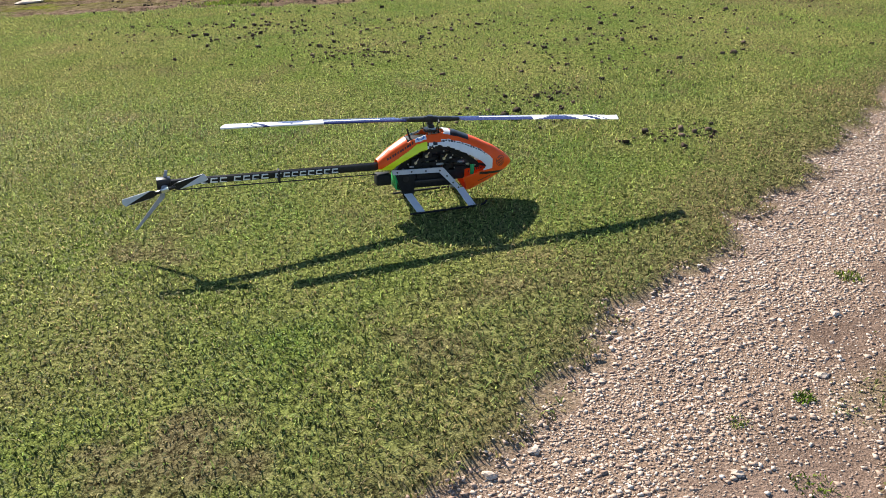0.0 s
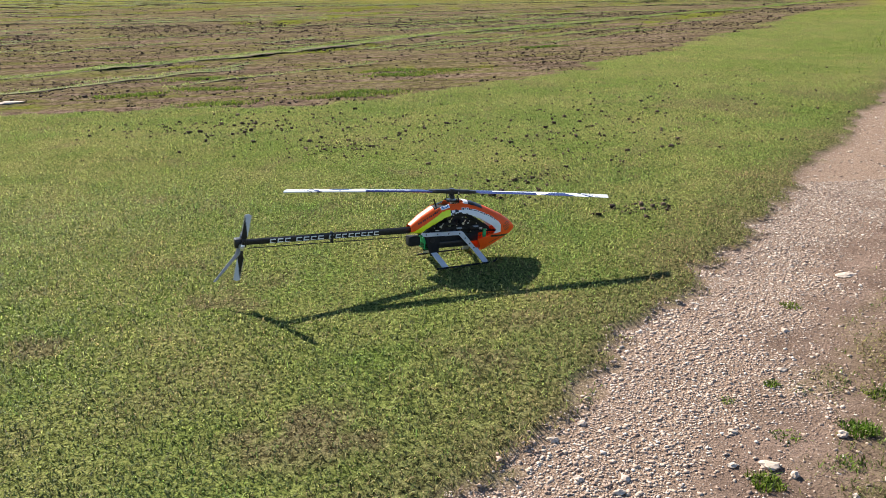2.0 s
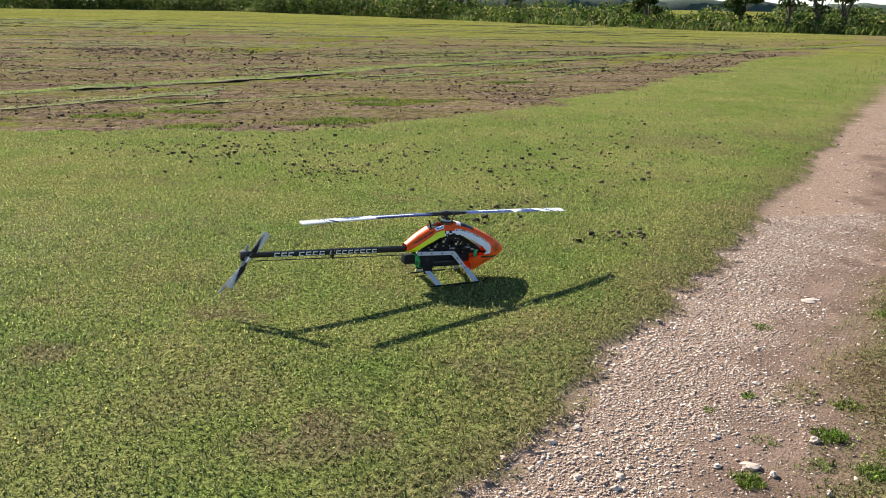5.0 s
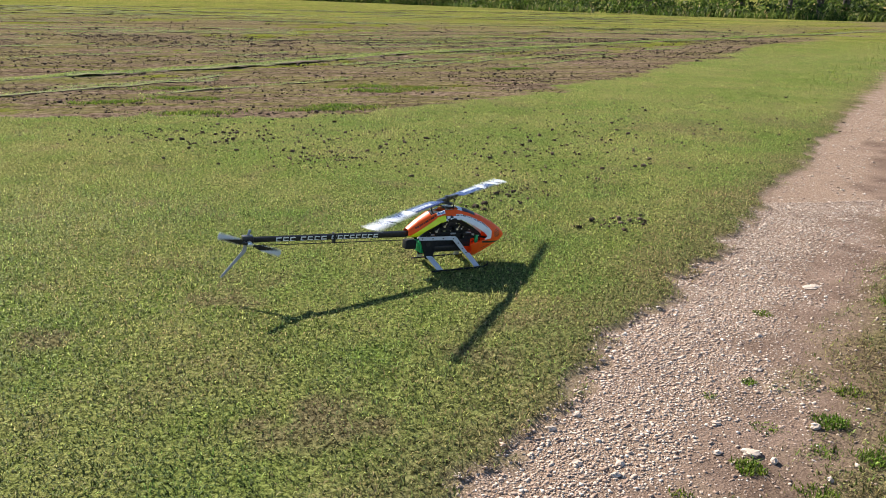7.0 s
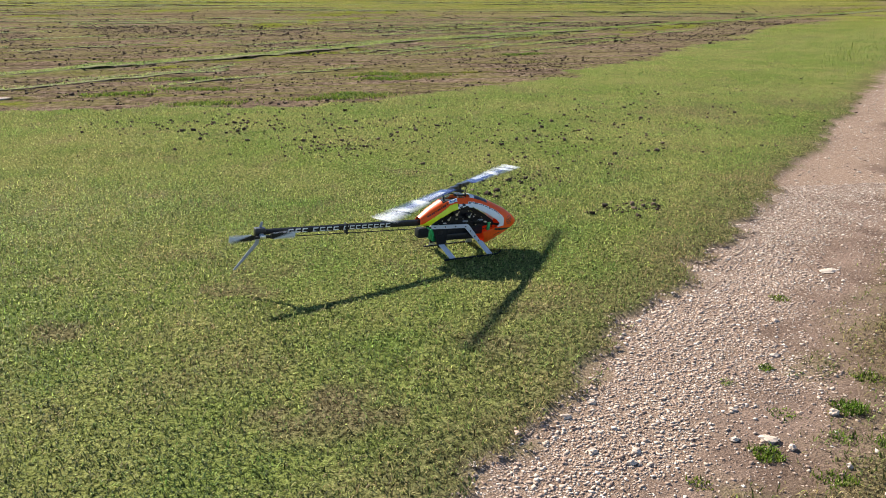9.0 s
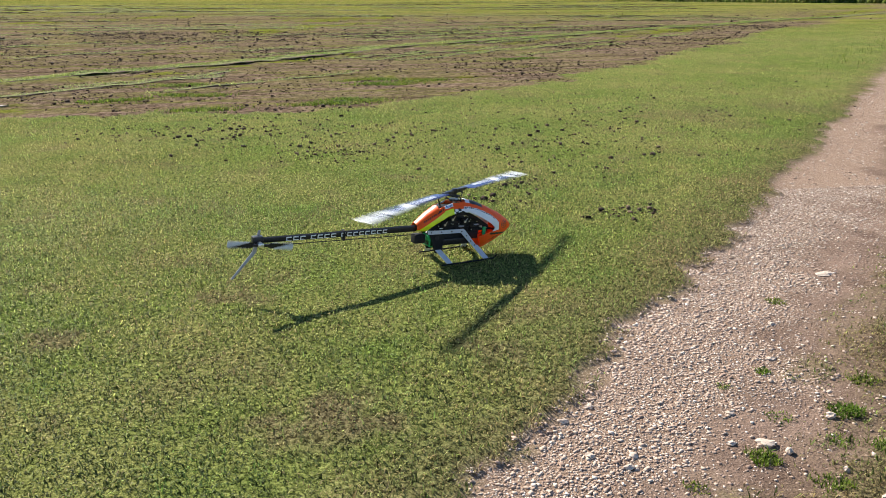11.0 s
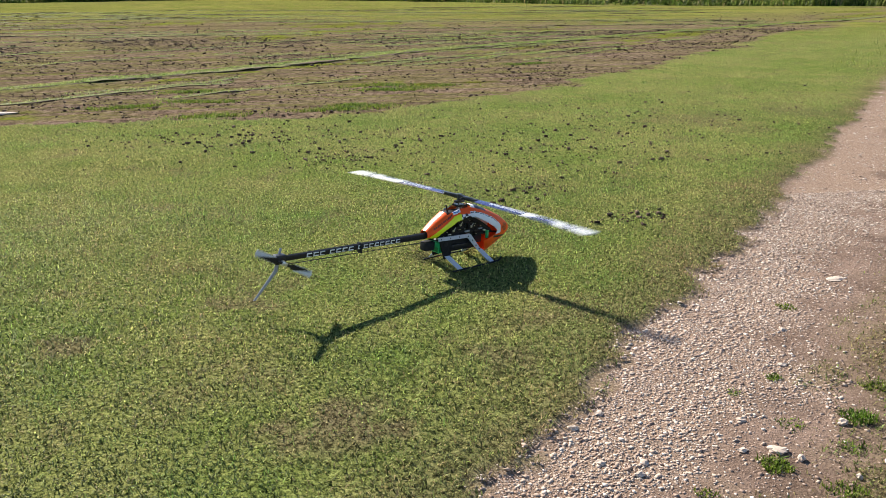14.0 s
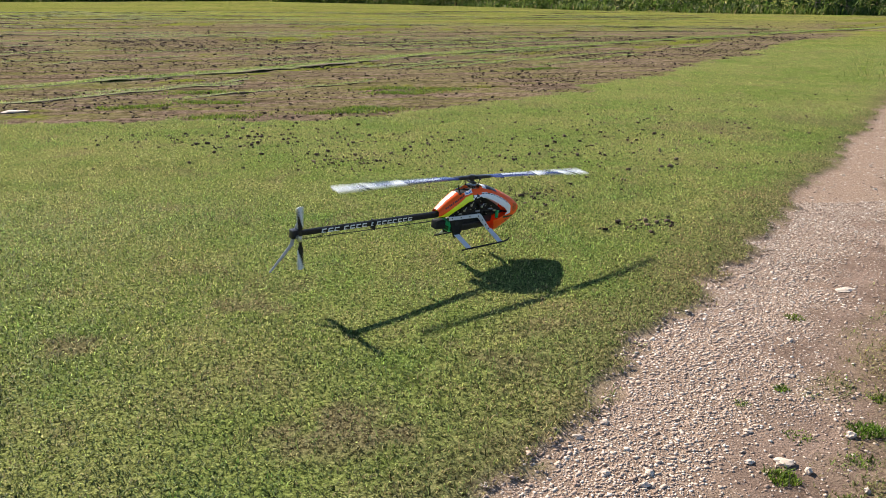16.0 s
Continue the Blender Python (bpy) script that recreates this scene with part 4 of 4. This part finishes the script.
    part("green_tray", block(bmesh.new(), -0.15, -0.125, -0.036, 0.036, 0.085, 0.14, 0.002), M_GREEN, heli, "bright green tray end")
    part("belly", block(bmesh.new(), -0.15, 0.1, -0.036, 0.036, 0.085, 0.118, 0.004), M_CARBON, heli)
    # boom
    bm = bmesh.new()
    prof = [(0.0, -0.0155), (0.010, -0.012), (0.0125, 0.0), (0.010, 0.012), (0.0, 0.0155), (-0.010, 0.012), (-0.0125, 0.0), (-0.010, -0.012)]
    rings = []
    for x, k in ((-0.19, 1.12), (-0.3, 1.08), (-0.6, 1.0), (-0.9, 0.92), (-1.02, 0.9)):
        rings.append([bm.verts.new((x, y * k, 0.1795 + z * k)) for y, z in prof])
    for r0, r1 in zip(rings, rings[1:]):
        for k in range(8):
            bm.faces.new((r0[k], r0[(k + 1) % 8], r1[(k + 1) % 8], r1[k]))
    bm.faces.new(rings[0])
    bm.faces.new(rings[-1][::-1])
    bmesh.ops.recalc_face_normals(bm, faces=bm.faces)
    boom = part("tail_boom", bm, M_CARBON, heli, "glossy black carbon tail boom with white marks")
    # white marks of the maker's sign, as plain bars
    x = -0.9
    for word, wide in ((3, 0.034), (4, 0.034), (8, 0.0315)):
        for k in range(word):
            for y in (-1, 1):
                bm = bmesh.new()
                w, z0, z1, e = wide * 0.8, 0.1705, 0.1885, 0.0045
                plate(bm, ((x, z0), (x + e, z0), (x + e + 0.003, z1), (x + 0.003, z1)), y * 0.0117, 0.0032)
                plate(bm, ((x + e + 0.003, z1 - e), (x + w, z1 - e), (x + w, z1), (x + e + 0.003, z1)), y * 0.0117, 0.0032)
                plate(bm, ((x + e, z0), (x + w, z0), (x + w, z0 + e * (k % 2)), (x + e, z0 + e)), y * 0.0117, 0.0032)
                part("mark", bm, M_WHITE, boom, "white painted bar", flat=True)
            x += wide
        x += 0.018
    bm = bmesh.new()
    rod(bm, (-0.225, -0.018, 0.152), (-1.0, -0.018, 0.156), 0.0022, sides=8)
    part("push_rod", bm, M_CARBON, heli, "thin black tail control rod")
    for x in (-0.61,):
        part("rod_guide", block(bmesh.new(), x - 0.004, x + 0.004, -0.021, 0.013, 0.149, 0.199, 0.001), M_PLASTIC, heli)
    part("tail_box", block(bmesh.new(), -1.055, -1.005, -0.018, 0.018, 0.158, 0.2, 0.004), M_DARK_METAL, heli, "black tail gear case")
    fin = [(-1.012, 0.224), (-1.022, 0.225), (-1.04, 0.165), (-1.05, 0.125), (-1.15, 0.002), (-1.14, 0.0), (-1.032, 0.12), (-1.024, 0.165)]
    part("tail_fin", plate(bmesh.new(), fin, 0.012, 0.003), M_FIN, heli, "narrow grey tail fin", flat=True)
    # mast and linkage
    bm = bmesh.new()
    rod(bm, (0, 0, 0.2), (0, 0, 0.37), 0.006, sides=16)
    part("mast", bm, M_METAL, heli, "bright steel mast")
    bm = bmesh.new()
    block(bm, -0.1, 0.04, -0.03, 0.03, 0.25, 0.29, 0.004)
    rod(bm, (-0.085, -0.012, 0.285), (-0.1, -0.012, 0.33), 0.004)
    rod(bm, (0.03, -0.03, 0.28), (0.028, -0.02, 0.334), 0.003)
    part("upper_bearing", bm, M_PLASTIC, heli)
    bm = bmesh.new()
    rod(bm, (0, 0, 0.312), (0, 0, 0.322), 0.026, sides=28)
    for k in range(4):
        a = math.pi / 4 + k * math.pi / 2
        rod(bm, (0.02 * math.cos(a), 0.02 * math.sin(a), 0.317), (0.036 * math.cos(a), 0.036 * math.sin(a), 0.317), 0.004, sides=8)
    part("swashplate", bm, M_DARK_METAL, heli)
    return heli


def main_rotor(heli):
    rotor = new("main_rotor")
    rotor.parent = heli
    tagged(rotor, "two-bladed main rotor")
    rotor.location = (0, 0, 0.361)
    bm = bmesh.new()
    rod(bm, (0, 0, -0.02), (0, 0, 0.014), 0.013, sides=20)
    block(bm, -0.03, 0.03, -0.011, 0.011, -0.011, 0.011, 0.003)
    block(bm, -0.012, 0.012, -0.03, 0.03, -0.03, -0.018, 0.003)
    part("rotor_hub", bm, M_DARK_METAL, rotor, "black machined rotor head")
    for s in (1, -1):
        bm = bmesh.new()
        block(bm, min(s * 0.022, s * 0.088), max(s * 0.022, s * 0.088), -0.011, 0.011, -0.009, 0.009, 0.003)
        block(bm, min(s * 0.08, s * 0.118), max(s * 0.08, s * 0.118), -0.012, 0.012, -0.007, 0.007, 0.002)
        rod(bm, (s * 0.03, s * -0.014, 0), (s * 0.03, s * -0.034, -0.006), 0.004, sides=8)
        rod(bm, (s * 0.026, s * -0.032, -0.006), (s * 0.018, s * -0.028, -0.045), 0.0022, sides=6)
        part("blade_grip", bm, M_DARK_METAL, rotor, "black blade grip")
        bm = bmesh.new()
        nr, nc, rows = 90, 16, []
        for i in range(nr + 1):
            r = 0.1 + 0.71 * i / nr
            ch = 0.062 * min(1, 0.5 + (r - 0.1) / 0.08)
            if r > 0.79:
                ch *= math.sqrt(max(0.12, 1 - ((r - 0.79) / 0.0205) ** 2))
            row = []
            for k in range(nc):
                a = 2 * math.pi * k / nc
                cx = 0.5 + 0.5 * math.cos(a)
                th = 0.0044 * (math.sqrt(max(cx, 0)) * (1 - cx) * 2.6 + 0.06) * (1 if math.sin(a) >= 0 else -1)
                row.append(bm.verts.new((s * r, s * (0.018 - cx * ch + 0.008), th - 0.012 * ((r - 0.1) / 0.71) ** 2)))
            rows.append(row)
        for i in range(nr):
            for k in range(nc):
                f = bm.faces.new((rows[i][k], rows[i][(k + 1) % nc], rows[i + 1][(k + 1) % nc], rows[i + 1][k]))
                c = f.calc_center_median()
                r, w = abs(c.x), s * c.y
                q = r + 1.1 * w
                if r > 0.62:
                    f.material_index = 1 if 0.655 < q < 0.68 or 0.705 < q < 0.715 else 0
                elif r > 0.42:
                    f.material_index = 0 if w > -0.012 + 0.06 * math.sin(r * 26) * 0.4 or q > 0.585 else 1
                else:
                    f.material_index = 0 if -0.004 < w < 0.006 and r > 0.2 else 1
        bm.faces.new(rows[0])
        bm.faces.new(rows[-1])
        bmesh.ops.recalc_face_normals(bm, faces=bm.faces)
        part("rotor_blade", bm, [M_WHITE, M_SKY_TINTED], rotor, "white and sky-tinted black rotor blade with swept stripes")
    return rotor


def tail_rotor(heli):
    rotor = new("tail_rotor")
    rotor.parent = heli
    rotor.location = (-1.028, -0.042, 0.168)
    tagged(rotor, "two-bladed tail rotor")
    bm = bmesh.new()
    rod(bm, (0, 0.03, 0), (0, -0.012, 0), 0.005)
    block(bm, -0.014, 0.014, -0.007, 0.007, -0.008, 0.008, 0.002)
    rod(bm, (0, 0.012, 0), (0, 0.02, 0), 0.013, sides=20)
    part("tail_hub", bm, M_METAL, rotor, "bright metal tail rotor hub")
    for s in (1, -1):
        bm = bmesh.new()
        block(bm, min(s * 0.012, s * 0.04), max(s * 0.012, s * 0.04), -0.006, 0.006, -0.006, 0.006, 0.002)
        part("tail_grip", bm, M_DARK_METAL, rotor)
        bm = bmesh.new()
        pts = [(0.032, -0.008), (0.05, -0.015), (0.15, -0.0165), (0.155, 0.0), (0.148, 0.0135), (0.05, 0.014), (0.032, 0.008)]
        plate(bm, [(s * a, s * b) for a, b in pts], 0, 0.004)
        bmesh.ops.bevel(bm, geom=list(bm.edges), offset=0.0012, segments=2, affect="EDGES")
        for f in bm.faces:
            f.material_index = 1 if abs(f.calc_center_median().x) > 0.1 else 0
        bmesh.ops.triangulate(bm, faces=[f for f in bm.faces if len(f.verts) > 4])
        for f in bm.faces:
            f.material_index = 1 if abs(f.calc_center_median().x) > 0.09 else 0
        part("tail_blade", bm, [M_CARBON, M_SILVER], rotor, "black and grey tail rotor blade", flat=True)
    return rotor


HELI = helicopter()
ROTOR = main_rotor(HELI)
TAIL = tail_rotor(HELI)

# ---- what moves: the rotors start, spin up, and the helicopter lifts off ----
HELI_ROWS = [
    (0.0, 0.028, 3.05, 0.002, -0.2, 4.8, 17.8),
    (4.2, 0.03, 3.052, 0.002, -0.2, 4.8, 17.8),
    (6.3, 0.042, 3.075, 0.0, -0.2, 5.2, 18.0),
    (7.0, 0.045, 3.08, 0.0, -0.2, 5.2, 18.5),
    (9.0, 0.045, 3.08, 0, 0.2, 4.9, 19.0),
    (11.5, 0.04, 3.078, 0.001, 0.3, 4.9, 22.5),
    (12.5, 0.03, 3.073, 0.002, 0.8, 5.2, 26.4),
    (13.5, 0.031, 3.075, 0.002, 0.5, 4.6, 29.3),
    (14.5, 0.025, 3.1, 0.002, 1.5, 4.2, 32.6),
    (15.0, 0.025, 3.108, 0.002, 1.3, 4.3, 33.3),
    (15.5, 0.025, 3.113, 0.002, 1.2, 4.4, 33.7),
    (15.7, 0.025, 3.115, 0.006, 1.2, 4.2, 33.5),
    (15.8, 0.03, 3.135, 0.018, 2, 4.0, 33),
    (15.9, 0.045, 3.19, 0.05, 4, 3.7, 32),
    (16.0, 0.068, 3.262, 0.094, 5.4, 3.4, 30.5),
]
ROTOR_TURNS = [(0, 172.9), (0.9, 172.9), (1.0, 161.0), (1.5, 77.2), (2.0, -15.5), (2.5, -133.7), (3.0, -303.6), (3.5, -535.7), (4.0, -815.0), (6.3, -2908.6), (6.5, -3174.9), (7.0, -3922.0), (7.5, -4808.7), (8.0, -5850.0), (8.5, -7056.0), (9.0, -8242.1), (11.5, -14358.5), (12.0, -15654.3), (12.5, -16842.7), (13.0, -18094.9), (13.5, -19408.1), (14.0, -20602.8), (14.5, -21851.7), (15.0, -23150.9), (15.5, -24332.8), (16.0, -25563.9)]


TAIL_TURNS = [(0.0, -15), (0.9, -15), (1.0, 101), (1.5, 384), (2.0, 820.5), (2.5, 1463), (3.0, 2217), (3.5, 3210), (4.0, 4311.4), (6.5, 10133.5), (7.0, 11358), (7.5, 12435), (8.0, 13619), (8.5, 14701), (9.0, 15837.6), (11.5, 21511), (12.0, 22746), (16.0, 31946.0)]


def turn_at(rows, t):
    """A rotor's angle at a time, gliding between the rows."""
    ts, vs = [r[0] for r in rows], [r[1] for r in rows]
    d = [(vs[i + 1] - vs[i]) / (ts[i + 1] - ts[i]) for i in range(len(ts) - 1)]
    m = [d[0]] + [0 if a * b <= 0 else 2 * a * b / (a + b) for a, b in zip(d, d[1:])] + [d[-1]]
    i = min(max(0, int(np.searchsorted(ts, t, side="right")) - 1), len(ts) - 2)
    h = ts[i + 1] - ts[i]
    u = (t - ts[i]) / h
    return (2 * u ** 3 - 3 * u * u + 1) * vs[i] + (u ** 3 - 2 * u * u + u) * h * m[i] + (3 * u * u - 2 * u ** 3) * vs[i + 1] + (u ** 3 - u * u) * h * m[i + 1]


def motions():
    walk(HELI, [(t, pose(*p)) for t, *p in HELI_ROWS])
    times = [k / FPS for k in range(16 * FPS + 1)]
    walk(ROTOR, [(t, pose(0, 0, 0.361, 0, 0, turn_at(ROTOR_TURNS, t))) for t in times])
    walk(TAIL, [(t, pose(-1.028, -0.042, 0.168, 0, turn_at(TAIL_TURNS, t), 0)) for t in times])


motions()
